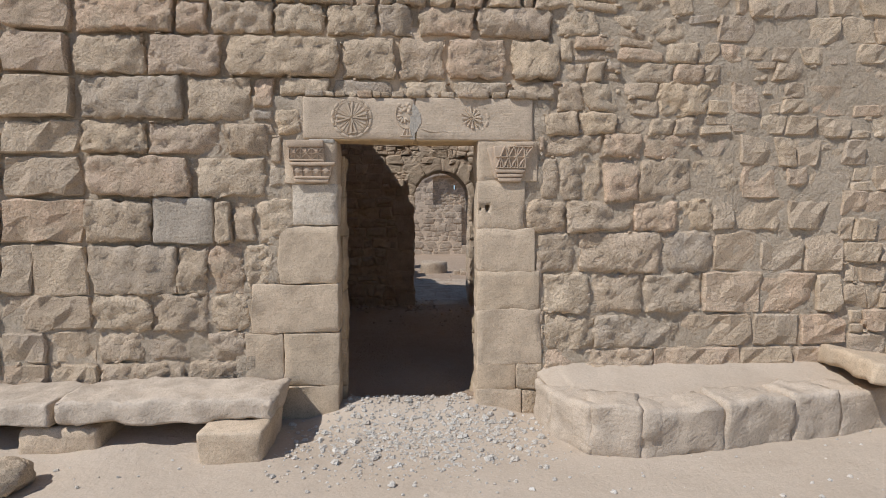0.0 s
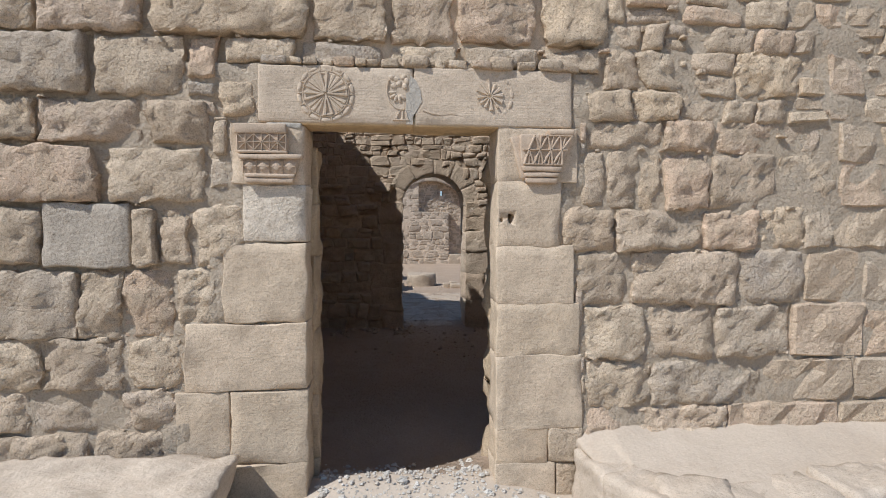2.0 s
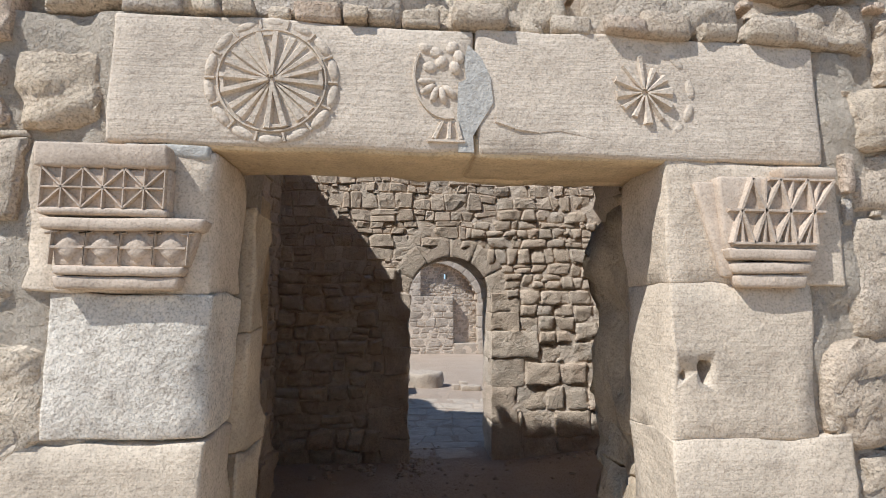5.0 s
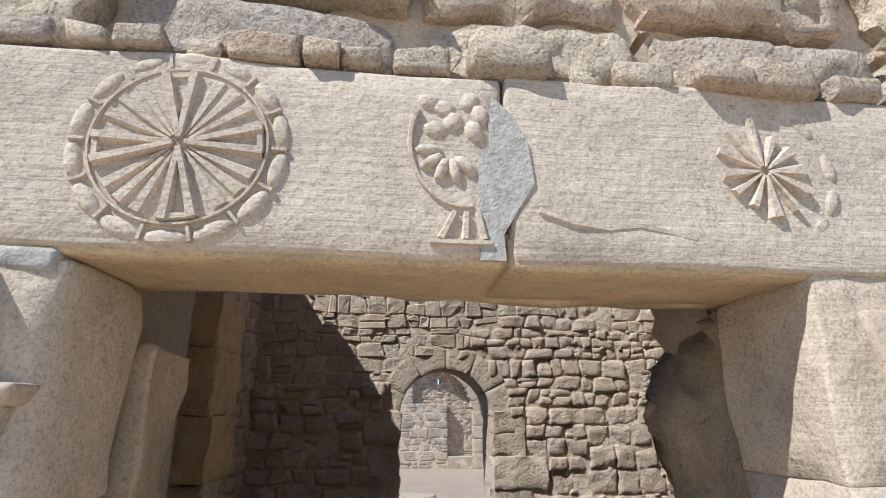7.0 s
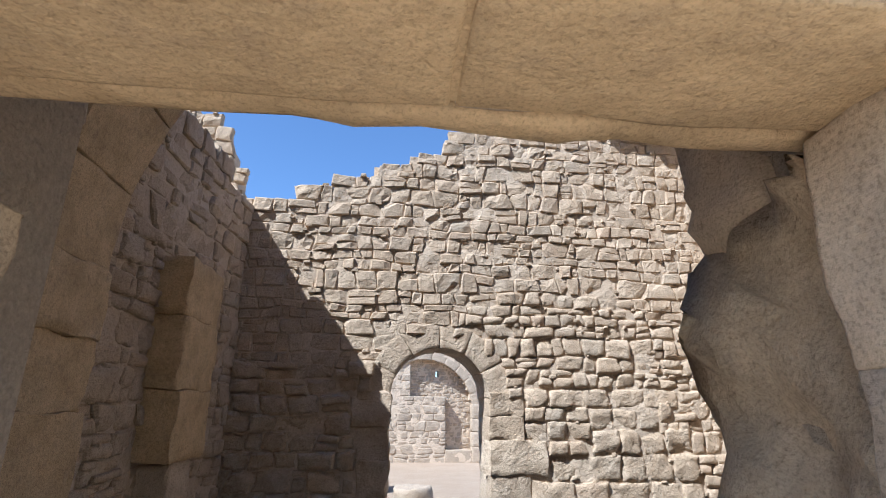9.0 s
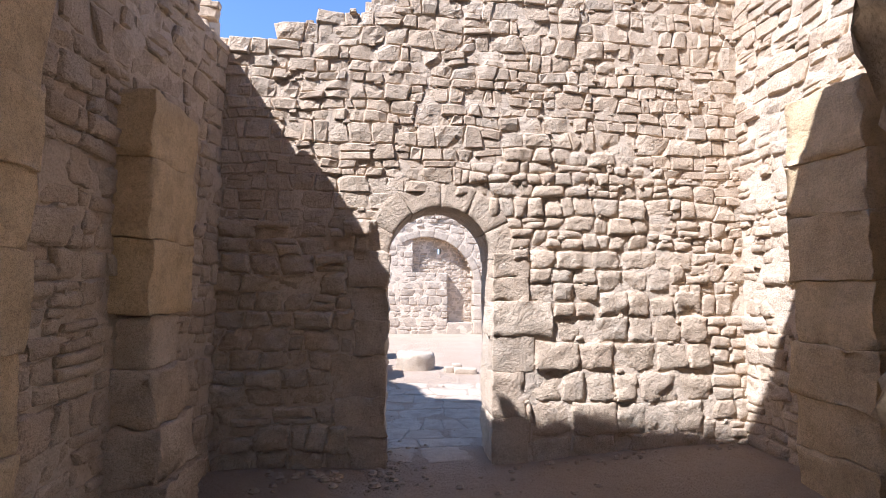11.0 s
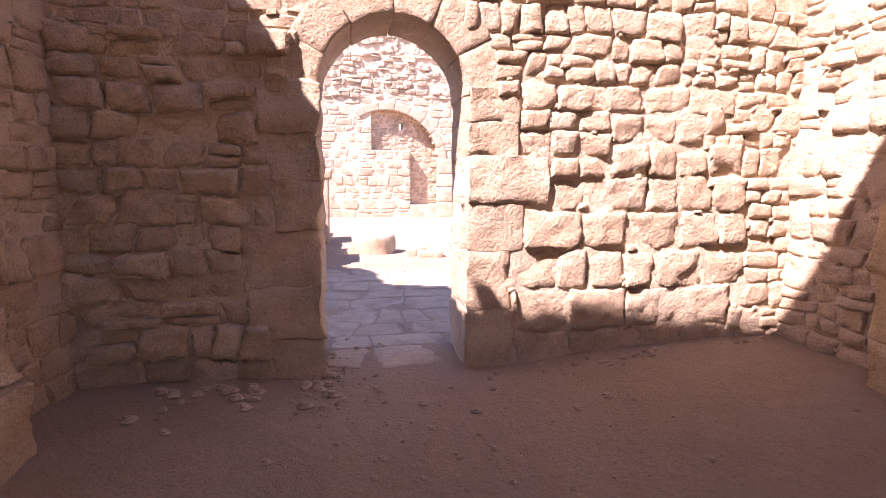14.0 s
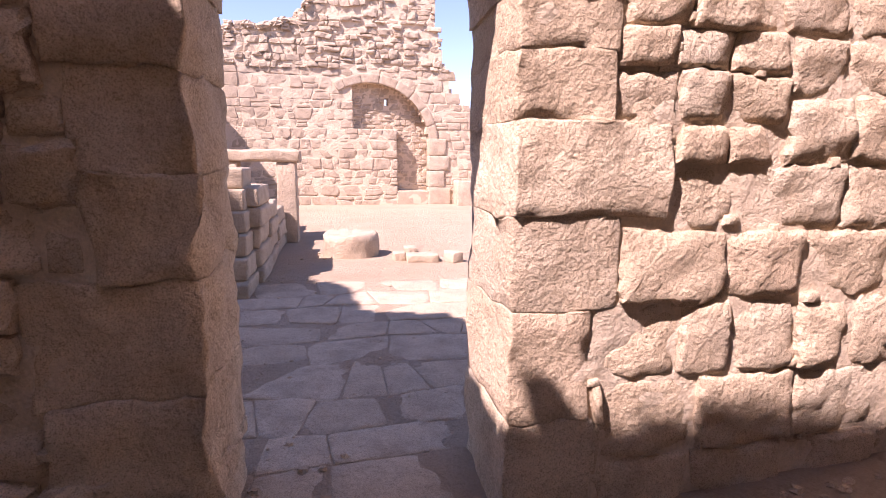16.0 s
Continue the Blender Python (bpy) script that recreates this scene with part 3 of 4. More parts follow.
def pad(pile, wall, c, half_u, half_v, high, turn=0.0, low=FACE - 0.004, n=10):
    """A rounded boss on the face."""
    pts, f = [], []
    for k, d in ((1.0, low), (0.8, low + 0.75 * high), (0.4, low + high)):
        for i in range(n):
            t = 2 * math.pi * i / n
            x, y = math.cos(t) * half_u * k, math.sin(t) * half_v * k
            pts.append(wall.at(c[0] + x * math.cos(turn) - y * math.sin(turn), c[1] + x * math.sin(turn) + y * math.cos(turn), d))
    for i in range(n):
        j = (i + 1) % n
        f += [(i, j, n + j, n + i), (n + i, n + j, 2 * n + j, 2 * n + i)]
    f.append(tuple(range(2 * n, 3 * n)))
    pile.add(pts, f if facing(wall) else [x[::-1] for x in f])


def wreath_rosette(cx, cz, r, owner):
    p = Pile()
    for i in range(14):
        t = 2 * math.pi * (i + 0.5) / 14
        c = (cx + 0.90 * r * math.cos(t), cz + 0.90 * r * math.sin(t))
        pad(p, front, c, 0.212 * r, 0.088 * r, 0.009, t + math.pi / 2)
        e = 2 * math.pi * i / 14
        ridge(p, front, (cx + 0.81 * r * math.cos(e), cz + 0.81 * r * math.sin(e)), (cx + 0.95 * r * math.cos(e), cz + 0.95 * r * math.sin(e)), 0.008, 0.010, 0.010)
    for i in range(64):
        t0, t1 = 2 * math.pi * i / 64, 2 * math.pi * (i + 1) / 64
        ridge(p, front, (cx + 0.775 * r * math.cos(t0), cz + 0.775 * r * math.sin(t0)), (cx + 0.775 * r * math.cos(t1), cz + 0.775 * r * math.sin(t1)), 0.007, 0.007, 0.010)
    for i in range(4):
        t = math.pi / 2 * i + 0.12
        for d in (-0.17, 0.17):
            ridge(p, front, (cx + 0.05 * r * math.cos(t), cz + 0.05 * r * math.sin(t)), (cx + 0.74 * r * math.cos(t + d), cz + 0.74 * r * math.sin(t + d)), 0.014, 0.024, 0.0140 + 0.0006 * i + (0.0003 if d > 0 else 0))
        ridge(p, front, (cx + 0.72 * r * math.cos(t - 0.2), cz + 0.72 * r * math.sin(t - 0.2)), (cx + 0.72 * r * math.cos(t + 0.2), cz + 0.72 * r * math.sin(t + 0.2)), 0.016, 0.016, 0.0115 + 0.0003 * i)
        for d in (0.52, 0.79, 1.05):
            ridge(p, front, (cx + 0.10 * r * math.cos(t + d), cz + 0.10 * r * math.sin(t + d)), (cx + 0.72 * r * math.cos(t + d), cz + 0.72 * r * math.sin(t + d)), 0.006, 0.030, 0.0085 + 0.0009 * d + 0.0002 * i)
    part("rosette", p.v, p.f, carved, owner, "carved rosette in a rope wreath", p.flat)


def worn_rosette(cx, cz, r, owner):
    p, rng = Pile(), random.Random(8)
    for i in range(12):
        t = 2 * math.pi * i / 12 + 0.1
        e = r * rng.uniform(0.6, 0.85)
        ridge(p, front, (cx + 0.08 * r * math.cos(t), cz + 0.08 * r * math.sin(t)), (cx + e * math.cos(t), cz + e * math.sin(t)), 0.006, rng.uniform(0.016, 0.034), 0.010 + 0.0005 * i)
    for i in range(11):
        t = 2 * math.pi * (i + rng.uniform(0.2, 0.6)) / 11
        pad(p, front, (cx + 1.1 * r * math.cos(t), cz + 1.1 * r * math.sin(t)), 0.25 * r, 0.11 * r, rng.uniform(0.003, 0.006), t + math.pi / 2, n=8)
    part("rosette", p.v, p.f, carved, owner, "worn carved rosette", p.flat)


def chalice(cx, cz, owner):
    p = Pile()
    ridge(p, front, (cx - 0.05, cz - 0.135), (cx + 0.045, cz - 0.135), 0.012, 0.012, 0.012)
    for a, b in (((cx - 0.012, cz - 0.085), (cx - 0.034, cz - 0.13)), ((cx + 0.006, cz - 0.085), (cx + 0.004, cz - 0.13)), ((cx + 0.024, cz - 0.085), (cx + 0.034, cz - 0.13))):
        ridge(p, front, a, b, 0.012, 0.016, 0.012)
    for i in range(18):
        t0, t1 = math.pi * (0.82 + 0.74 * i / 18), math.pi * (0.82 + 0.74 * (i + 1) / 18)
        ridge(p, front, (cx + 0.085 * math.cos(t0), cz + 0.035 + 0.11 * math.sin(t0)), (cx + 0.085 * math.cos(t1), cz + 0.035 + 0.11 * math.sin(t1)), 0.010, 0.010, 0.010)
    for i in range(5):
        t = math.pi * (1.0 + 0.19 * i)
        pad(p, front, (cx - 0.02 + 0.035 * math.cos(t), cz + 0.02 + 0.035 * math.sin(t)), 0.026, 0.011, 0.012, t, n=8)
    for k, (x, z) in enumerate(((-0.045, 0.06), (-0.015, 0.075), (0.02, 0.06), (-0.03, 0.10), (0.012, 0.115), (0.03, 0.09), (-0.055, 0.11))):
        pad(p, front, (cx + x, cz + z), 0.022, 0.017, 0.008 + 0.002 * (k % 3), k, n=7)
    part("chalice_relief", p.v, p.f, carved, owner, "damaged relief of a cup", p.flat)


wreath_rosette(-0.46, 2.325, 0.168, lintel)
chalice(-0.025, 2.32, lintel)
worn_rosette(0.50, 2.335, 0.12, lintel_2)
lip = Pile()
for a, b in (((0.10, 2.245), (0.15, 2.228)), ((0.15, 2.228), (0.21, 2.219)), ((0.21, 2.219), (0.27, 2.226)), ((0.27, 2.226), (0.36, 2.208))):
    ridge(lip, front, a, b, 0.016, 0.012, 0.007)
part("spall_edge", lip.v, lip.f, carved, lintel_2, flat=lip.flat)
seam = Pile()
outline = [(0.015, 2.158), (0.055, 2.158), (0.052, 2.20), (0.075, 2.24), (0.105, 2.29), (0.098, 2.36), (0.075, 2.41), (0.04, 2.445), (0.03, 2.40), (0.035, 2.35), (0.015, 2.34), (0.012, 2.25)]
seam.v = [front.at(u - 0.012, v, FACE + 0.003) for u, v in outline] + [front.at(u - 0.012, v, FACE - 0.03) for u, v in outline]
seam.f = [tuple(range(12))] + [(i, 12 + i, 12 + (i + 1) % 12, (i + 1) % 12) for i in range(12)]
part("mend", seam.v, seam.f, cement, lintel, "grey cement mend", range(13))
block("mend", (-0.80, -0.60, FRONT_Y - 0.034, FRONT_Y + 0.05, 2.118, 2.156), cement, lintel, "grey cement mend", bevel=0.01, wear=0.004)


def tapered(p, z0, z1, low, high, depth):
    """A course of a capital that flares from low to high, both (u, u)."""
    v, f = worn_box(low[0], low[1], FRONT_Y - depth, FRONT_Y - 0.012, z0, z1, bevel=0.007, wear=0.0035, seed=z0 * 9, cells=5)
    for q in v:
        k = (q.z - z0) / (z1 - z0)
        g = (q.x - low[0]) / (low[1] - low[0])
        q.x = (low[0] + (high[0] - low[0]) * k) * (1 - g) + (low[1] + (high[1] - low[1]) * k) * g
    p.add(v, f)


def left_capital():
    p = Pile()
    tapered(p, 2.083, 2.140, (-0.962, -0.672), (-0.968, -0.680), 0.076)
    tapered(p, 1.985, 2.085, (-0.952, -0.675), (-0.958, -0.672), 0.064)
    tapered(p, 1.972, 1.990, (-0.950, -0.672), (-0.952, -0.672), 0.076)
    tapered(p, 1.940, 1.968, (-0.938, -0.598), (-0.945, -0.588), 0.080)
    tapered(p, 1.858, 1.944, (-0.915, -0.628), (-0.930, -0.604), 0.060)
    tapered(p, 1.838, 1.860, (-0.912, -0.638), (-0.916, -0.628), 0.074)
    tapered(p, 1.806, 1.836, (-0.905, -0.648), (-0.910, -0.640), 0.068)
    u0, u1 = -0.948, -0.682
    for i in range(7):
        u = u0 + (u1 - u0) * i / 6
        ridge(p, front, (u, 1.990), (u, 2.083), 0.0055, 0.0055, 0.0135, 0.062)
        if i < 6:
            c, e = (u0 + (u1 - u0) * (2 * (i // 2) + 1) / 6, 2.037), (u0 + (u1 - u0) * (2 * (i // 2) + (0 if i % 2 == 0 else 2)) / 6)
            for z in (1.991, 2.037, 2.082):
                ridge(p, front, c, (e, z), 0.006, 0.0075, 0.0125 + 0.001 * (z > 2.0), 0.062)
    for i in range(4):
        c = -0.884 + 0.0735 * i
        for m in (c - 0.0365, c + 0.0365):
            ridge(p, front, (m, 1.862), (m + 0.002, 1.940), 0.005, 0.005, 0.0125, 0.058)
            ridge(p, front, (m - 0.014, 1.932), (m + 0.014, 1.936), 0.005, 0.005, 0.012, 0.058)
        ridge(p, front, (c - 0.034, 1.901), (c + 0.034, 1.901), 0.010, 0.010, 0.0118, 0.058)
        pad(p, front, (c, 1.901), 0.035, 0.037, 0.0122, 0.0, 0.057, n=4)
    return p


def right_capital():
    p = Pile()
    left_at = lambda z: 0.700 + (0.610 - 0.700) * (z - 1.83) / 0.30
    right_at = lambda z: 0.905 + (1.012 - 0.905) * (z - 1.83) / 0.30
    for z0, z1, d in ((1.822, 1.856, 0.060), (1.859, 1.888, 0.066), (1.892, 1.922, 0.071)):
        tapered(p, z0, z1, (left_at(z0) + 0.018, right_at(z0)), (left_at(z1) + 0.018, right_at(z1)), d)
    tapered(p, 1.920, 2.112, (left_at(1.92) + 0.02, right_at(1.92)), (left_at(2.112) + 0.06, right_at(2.112)), 0.060)
    tapered(p, 2.106, 2.138, (0.86, right_at(2.106)), (0.85, right_at(2.13)), 0.074)
    tapered(p, 1.85, 2.10, (left_at(1.85) - 0.004, 0.74), (left_at(2.10), 0.80), 0.044)
    n, z_rows = 8, (1.934, 2.020, 2.104)
    at = lambda i, z: (0.690 + 0.012 * (2.11 - z) / 0.17) * (1 - i / n) + (right_at(z) - 0.008) * i / n
    for z in z_rows:
        ridge(p, front, (at(0 if z < 2.05 else 3.2, z), z), (at(n, z), z), 0.012, 0.012, 0.0155, 0.058)
    for r in (0, 1):
        z0, z1 = z_rows[r], z_rows[r + 1]
        for i in range(n + 1):
            if i % 2 == 1 and (r == 0 or i > 1):
                ridge(p, front, (at(i, z0), z0), (at(i, z1), z1), 0.010, 0.010, 0.0135, 0.058)
            if i < n and (r == 0 or i > 0):
                a, b = ((i, z0), (i + 1, z1)) if (i + r) % 2 == 0 else ((i, z1), (i + 1, z0))
                ridge(p, front, (at(*a), a[1]), (at(*b), b[1]), 0.013, 0.013, 0.0165, 0.058)
    return p


for make in (left_capital, right_capital):
    p = make()
    part("capital", p.v, p.f, carved_brown, wall_front, "brown limestone capital carved with stars and lattice", p.flat)
# small stones wedged above the lintel
rng = random.Random(77)
u = -0.82
while u < 1.0:
    w = rng.uniform(0.05, 0.16)
    h = w * rng.uniform(0.25, 0.42)
    v, f = worn_box(u, u + w, FRONT_Y - rng.uniform(0.03, 0.07), FRONT_Y + 0.1, 2.492, 2.494 + h + 0.012, bevel=0.3 * h, wear=0.012, seed=u * 9)
    part("chip", v, f, front_stone, wall_front)
    u += w + rng.uniform(0.0, 0.03)
# the bolt holes in the jamb
def bore(ob, u, v, half_u, half_v, deep, n=16):
    """Cuts an oval socket, narrowing and sloping upward, into a block of the front wall."""
    pts = []
    for k, d, up in ((1.15, 0.08, 0.0), (1.0, 0.02, 0.0), (0.72, 0.03 - deep, 0.01)):
        for i in range(n):
            t = 2 * math.pi * i / n
            r = 1 + 0.14 * math.sin(3 * t + u * 40)
            pts.append(front.at(u + half_u * k * r * math.cos(t), v + up + half_v * k * r * math.sin(t), d))
    f = [(k * n + i, k * n + (i + 1) % n, (k + 1) * n + (i + 1) % n, (k + 1) * n + i) for k in range(2) for i in range(n)]
    cutter = part("cutter", pts, [x[::-1] for x in f] + [tuple(range(n)), tuple(reversed(range(2 * n, 3 * n)))], ashlar)
    mod = ob.modifiers.new("bore", "BOOLEAN")
    mod.operation, mod.object, mod.solver = "DIFFERENCE", cutter, "EXACT"
    bpy.context.view_layer.update()
    cut = bpy.data.meshes.new_from_object(ob.evaluated_get(bpy.context.evaluated_depsgraph_get()))
    ob.modifiers.clear()
    ob.data = cut
    bpy.data.objects.remove(cutter)


bore(bolt_block, 0.632, 1.612, 0.020, 0.030, 0.09)
bore(bolt_block, 0.574, 1.600, 0.010, 0.013, 0.03)
marker = Pile()
pad(marker, front, (-0.108, 2.183), 0.006, 0.006, 0.004, n=12)
part("survey_marker", marker.v, marker.f, plaster, lintel, "tiny round white survey marker")

# ---- setting: the room's far wall with its arch ----
ARCH_X, ARCH_R, ARCH_Z, RING = 0.56, 0.49, 1.90, 0.25
far = Wall((0, FAR_Y, 0), (1, 0, 0), (0, -1, 0))


def far_top(u):
    # This hidden left stretch is added; its steps shape the shadow in the court
    if u < -1.6:
        if u < -2.1:
            u = max(-8.9, 0.32 * math.floor(u / 0.32) + 0.16 + 0.12 * math.sin(37.0 * math.floor(u / 0.32)))
        pts = ((-9.0, 9.4), (-6.6, 9.3), (-3.5, 5.75), (-1.87, 4.75), (-1.6, 4.0))
        for (a, za), (b, zb) in zip(pts, pts[1:]):
            if a <= u <= b:
                return za + (zb - za) * (u - a) / (b - a)
    steps = [(-1.25, 3.92), (-0.95, 4.02), (-0.62, 4.16), (-0.15, 4.28), (0.25, 4.50), (0.62, 4.66), (0.92, 4.9), (1.3, 5.25), (1.8, 5.4)]
    for x, z in steps:
        if u < x:
            return z
    return 5.6


def far_holes(u):
    d = u - ARCH_X
    if abs(d) < ARCH_R + 0.03:
        return [(-1, ARCH_Z + math.sqrt(max(0, (ARCH_R + 0.06) ** 2 - d * d)))]
    return []


wall_far = core("wall_far", far, ((-6.6, 6.0), (-0.4, 9.5)), FAR_BACK - FAR_Y, far_top, far_holes, mortar_room, step=0.1, sheet=0.034, bed=lambda u, v: -0.002 if u < 0 and v < 2.2 else 0.004, amp=0.020)
tagged(wall_far, "ruined rubble wall of small tan stones with an arched doorway", "wall", kind="structure")
ARCH_LEFT = [(-0.1, 0.28, -0.25), (0.28, 0.62, -0.38), (0.62, 1.0, -0.42), (1.0, 1.32, -0.22), (1.32, 1.62, -0.25), (1.62, 1.92, -0.30)]
ARCH_RIGHT = [(-0.1, 0.42, 1.40), (0.42, 0.84, 1.38), (0.84, 1.17, 1.46), (1.17, 1.49, 1.64), (1.49, 1.72, 1.415), (1.72, 1.95, 1.425)]


def far_free(v0, v1):
    m = (v0 + v1) / 2
    for (z0, z1, a), (_, _, b) in zip(ARCH_LEFT, ARCH_RIGHT):
        if z0 <= m < z1:
            return [(a - 0.01, b + 0.01)]
    if m < ARCH_Z + ARCH_R + RING:
        r = math.sqrt(max(0, (ARCH_R + RING - 0.05) ** 2 - (m - ARCH_Z) ** 2))
        return [(ARCH_X - r, ARCH_X + r)]
    return []


COURSES_FAR = [
    (-0.04, 0.25, (1.42, 1.84, 2.27, 2.71, 3.2)),
    (0.25, 0.55, (1.42, 1.85, 2.29, 2.69, 3.15)),
    (0.55, 0.85, (1.40, 1.74, 1.97, 2.26, 2.5, 2.92, 3.26)),
    (0.85, 1.12, (1.47, 1.92, 2.27, 2.7, 3.01, 3.26)),
    (1.12, 1.36, (1.66, 1.93, 2.41, 2.67, 2.94, 3.21)),
    (1.36, 1.49, (1.66, 1.88, 2.09)),
    (1.36, 1.61, (2.10, 2.4, 2.63, 2.88, 3.16)),
    (1.49, 1.68, (1.40, 1.64, 1.86, 2.09)),
    (1.61, 1.82, (2.10, 2.36, 2.60, 2.85)),
    (1.68, 1.83, (1.40, 1.62, 1.86, 2.09)),
    (1.82, 2.0, (1.42, 1.68, 2.05, 2.35, 2.7, 3.08)),
]
masonry(far, wall_far, (room_stone, room_small), ((-2.6, 4.2), (-0.05, 5.7)), (0.095, 0.19), (0.13, 0.28), 23, far_top,
        lambda a, b: far_free(a, b) + ([(-3.0, -0.25)] if (a + b) / 2 < 2.2 else []),
        lambda u, v: math.hypot(u - 1.9, v - 1.0), proud=(0.012, 0.040), wave=0.05, gap=0.002, rough=1.0, split=0.2, chips=0.45, courses=COURSES_FAR, edge=0.014)
masonry(far, wall_far, (room_stone, room_small), ((-2.6, 0.0), (-0.05, 2.2)), (0.15, 0.26), (0.24, 0.44), 29, far_top, far_free,
        lambda u, v: -u, proud=(0.0, 0.075), wave=0.06, gap=0.006, rough=1.4, split=0.2, chips=0.2, limit=120, edge=0.022, crag=0.6)
for i, (z0, z1, x) in enumerate(ARCH_LEFT):
    block("jamb_block", (x, 0.07, FAR_Y - 0.02 - 0.015 * (i % 2), FAR_BACK, z0, z1 + 0.004), room_stone, wall_far, bevel=0.012, wear=0.032, seed=3.1, cells=8)
for i, (z0, z1, x) in enumerate(ARCH_RIGHT):
    block("jamb_block", (1.06, x, FAR_Y - 0.022 - 0.010 * (i == 3), FAR_BACK, z0, z1 + 0.004), room_stone, wall_far, bevel=0.009, wear=0.018, seed=2.1, cells=8)
cuts = [0, 30, 62, 90, 124, 154, 180]
for i, (a, b) in enumerate(zip(cuts, cuts[1:])):
    v, f = wedge(ARCH_X, ARCH_Z, ARCH_R, ARCH_R + RING, a + 0.15, b - 0.15, FAR_Y - 0.02, FAR_BACK, 0.012, i * 2.2)
    part("voussoir", v, f, room_stone, wall_far)

# ---- setting: the room's side walls ----
left = Wall((-1.47, 9.33, 0), (-0.12, -1.0, 0), (1.0, -0.12, 0))


# Past u = 2.1 the climb is unseen, added to cast the room's shadows
def left_top(u):
    pts = ((-1, 3.92), (0.0, 3.92), (0.85, 3.95), (0.92, 4.02), (1.5, 4.08), (1.70, 4.22), (2.09, 4.85), (2.78, 6.42), (3.56, 8.05), (4.09, 9.1), (9.0, 9.2))
    for (a, za), (b, zb) in zip(pts, pts[1:]):
        if a <= u <= b:
            return za + (zb - za) * (u - a) / (b - a)


wall_left = core("wall_left", left, ((0.0, 4.42), (-0.4, 9.5)), 0.7, left_top, lambda u: [], mortar_room, sheet=0.045, bed=lambda u, v: 0.002, amp=0.022)
tagged(wall_left, "side wall of tan rubble with a pilaster, unseen part raised for shade", "wall", kind="structure")
masonry(left, wall_left, (room_stone, room_small), ((0.0, 4.42), (-0.05, 5.6)), (0.11, 0.22), (0.16, 0.36), 37, left_top, lambda a, b: [],
        lambda u, v: math.hypot(u - 1.2, v - 1.6), proud=(0.0, 0.045), wave=0.06, gap=0.004, rough=1.1, chips=0.2, edge=0.016, crag=0.4)
right = Wall((3.62, 9.33, 0), (0.0, -1.0, 0), (-1.0, 0.0, 0))
wall_right = core("wall_right", right, ((0.0, 4.42), (-0.4, 5.4)), 0.7, lambda u: 5.3, lambda u: [], mortar_room, sheet=0.045, bed=lambda u, v: 0.002, amp=0.022)
tagged(wall_right, "side wall of tan rubble with a dressed pilaster", "wall", kind="structure")
masonry(right, wall_right, (room_stone, room_small), ((0.0, 4.42), (-0.05, 5.3)), (0.10, 0.2), (0.15, 0.34), 41, lambda u: 5.3, lambda a, b: [],
        lambda u, v: math.hypot(u - 0.6, v - 1.6), proud=(0.0, 0.045), wave=0.06, gap=0.004, rough=1.1, chips=0.2, edge=0.016, crag=0.4)

# the pilasters and the arch that crosses the room overhead
for i, (z0, z1, x, y0, y1) in enumerate([(-0.1, 0.36, -1.26, 7.88, 8.5), (0.36, 0.72, -1.32, 7.88, 8.5), (0.72, 1.08, -1.36, 7.9, 8.46), (1.08, 1.42, -1.42, 7.94, 8.4), (1.42, 1.90, -1.40, 7.84, 8.55), (1.90, 2.42, -1.41, 7.83, 8.57), (2.42, 2.86, -1.43, 7.82, 8.6)]):
    block("pilaster_block", (-1.85, x, y0, y1, z0, z1 - 0.005), bounce_gold if i > 3 else room_stone, wall_left, bevel=0.008 if i > 3 else 0.014, wear=0.018 if i > 3 else 0.036, seed=1.9, cells=5)
for i, (z0, z1) in enumerate([(-0.1, 0.4), (0.4, 0.85), (0.85, 1.3), (1.3, 1.75), (1.75, 2.12), (2.12, 2.5)]):
    block("pilaster_block", (-2.1, -1.58 + 0.02 * (i % 2), 6.35, 7.0, z0, z1 - 0.003), bounce_gold, wall_left, bevel=0.006, wear=0.018, seed=2.7, cells=5)
for i, (z0, z1) in enumerate([(-0.1, 0.42), (0.42, 0.80), (0.80, 1.22), (1.22, 1.70), (1.70, 2.20), (2.20, 2.62), (2.62, 3.15)]):
    block("pilaster_block", (3.30 + 0.02 * (i % 2), 3.9, 7.6, 8.30 + 0.03 * (i % 3), z0, z1 - 0.003), bounce_gold, wall_right, bevel=0.007, wear=0.02, seed=3.3, cells=5)
    block("pilaster_block", (3.32, 3.9, 6.35, 7.0, z0 * 0.8, z1 * 0.8 - 0.005), bounce_gold, wall_right, bevel=0.015, wear=0.012, seed=i * 4.3, cells=5)
span_x, span_r = 0.87, 2.45
cuts = [180 - 11.25 * i for i in range(17)]
for i, (a, b) in enumerate(zip(cuts, cuts[1:])):
    v, f = wedge(span_x, 2.5, span_r, span_r + 0.42, b + 0.15, a - 0.15, 6.35, 7.0, 0.012, i * 1.7, cells=4)
    part("voussoir", v, f, bounce_gold, wall_left)
spandrel = Wall((0, 6.45, 0), (1, 0, 0), (0, -1, 0))


def spandrel_holes(u):
    d = u - span_x
    return [(-1, 2.5 + math.sqrt(max(0, (span_r + 0.35) ** 2 - d * d)))]


wall_arch = core("wall_arch", spandrel, ((-1.65, 3.55), (2.5, 6.0)), 0.5, lambda u: 5.38 + 0.06 * math.sin(u * 7), spandrel_holes, mortar_room, step=0.13, sheet=0.1)
tagged(wall_arch, "rubble wall carried on an arch across the room", "wall", kind="structure")

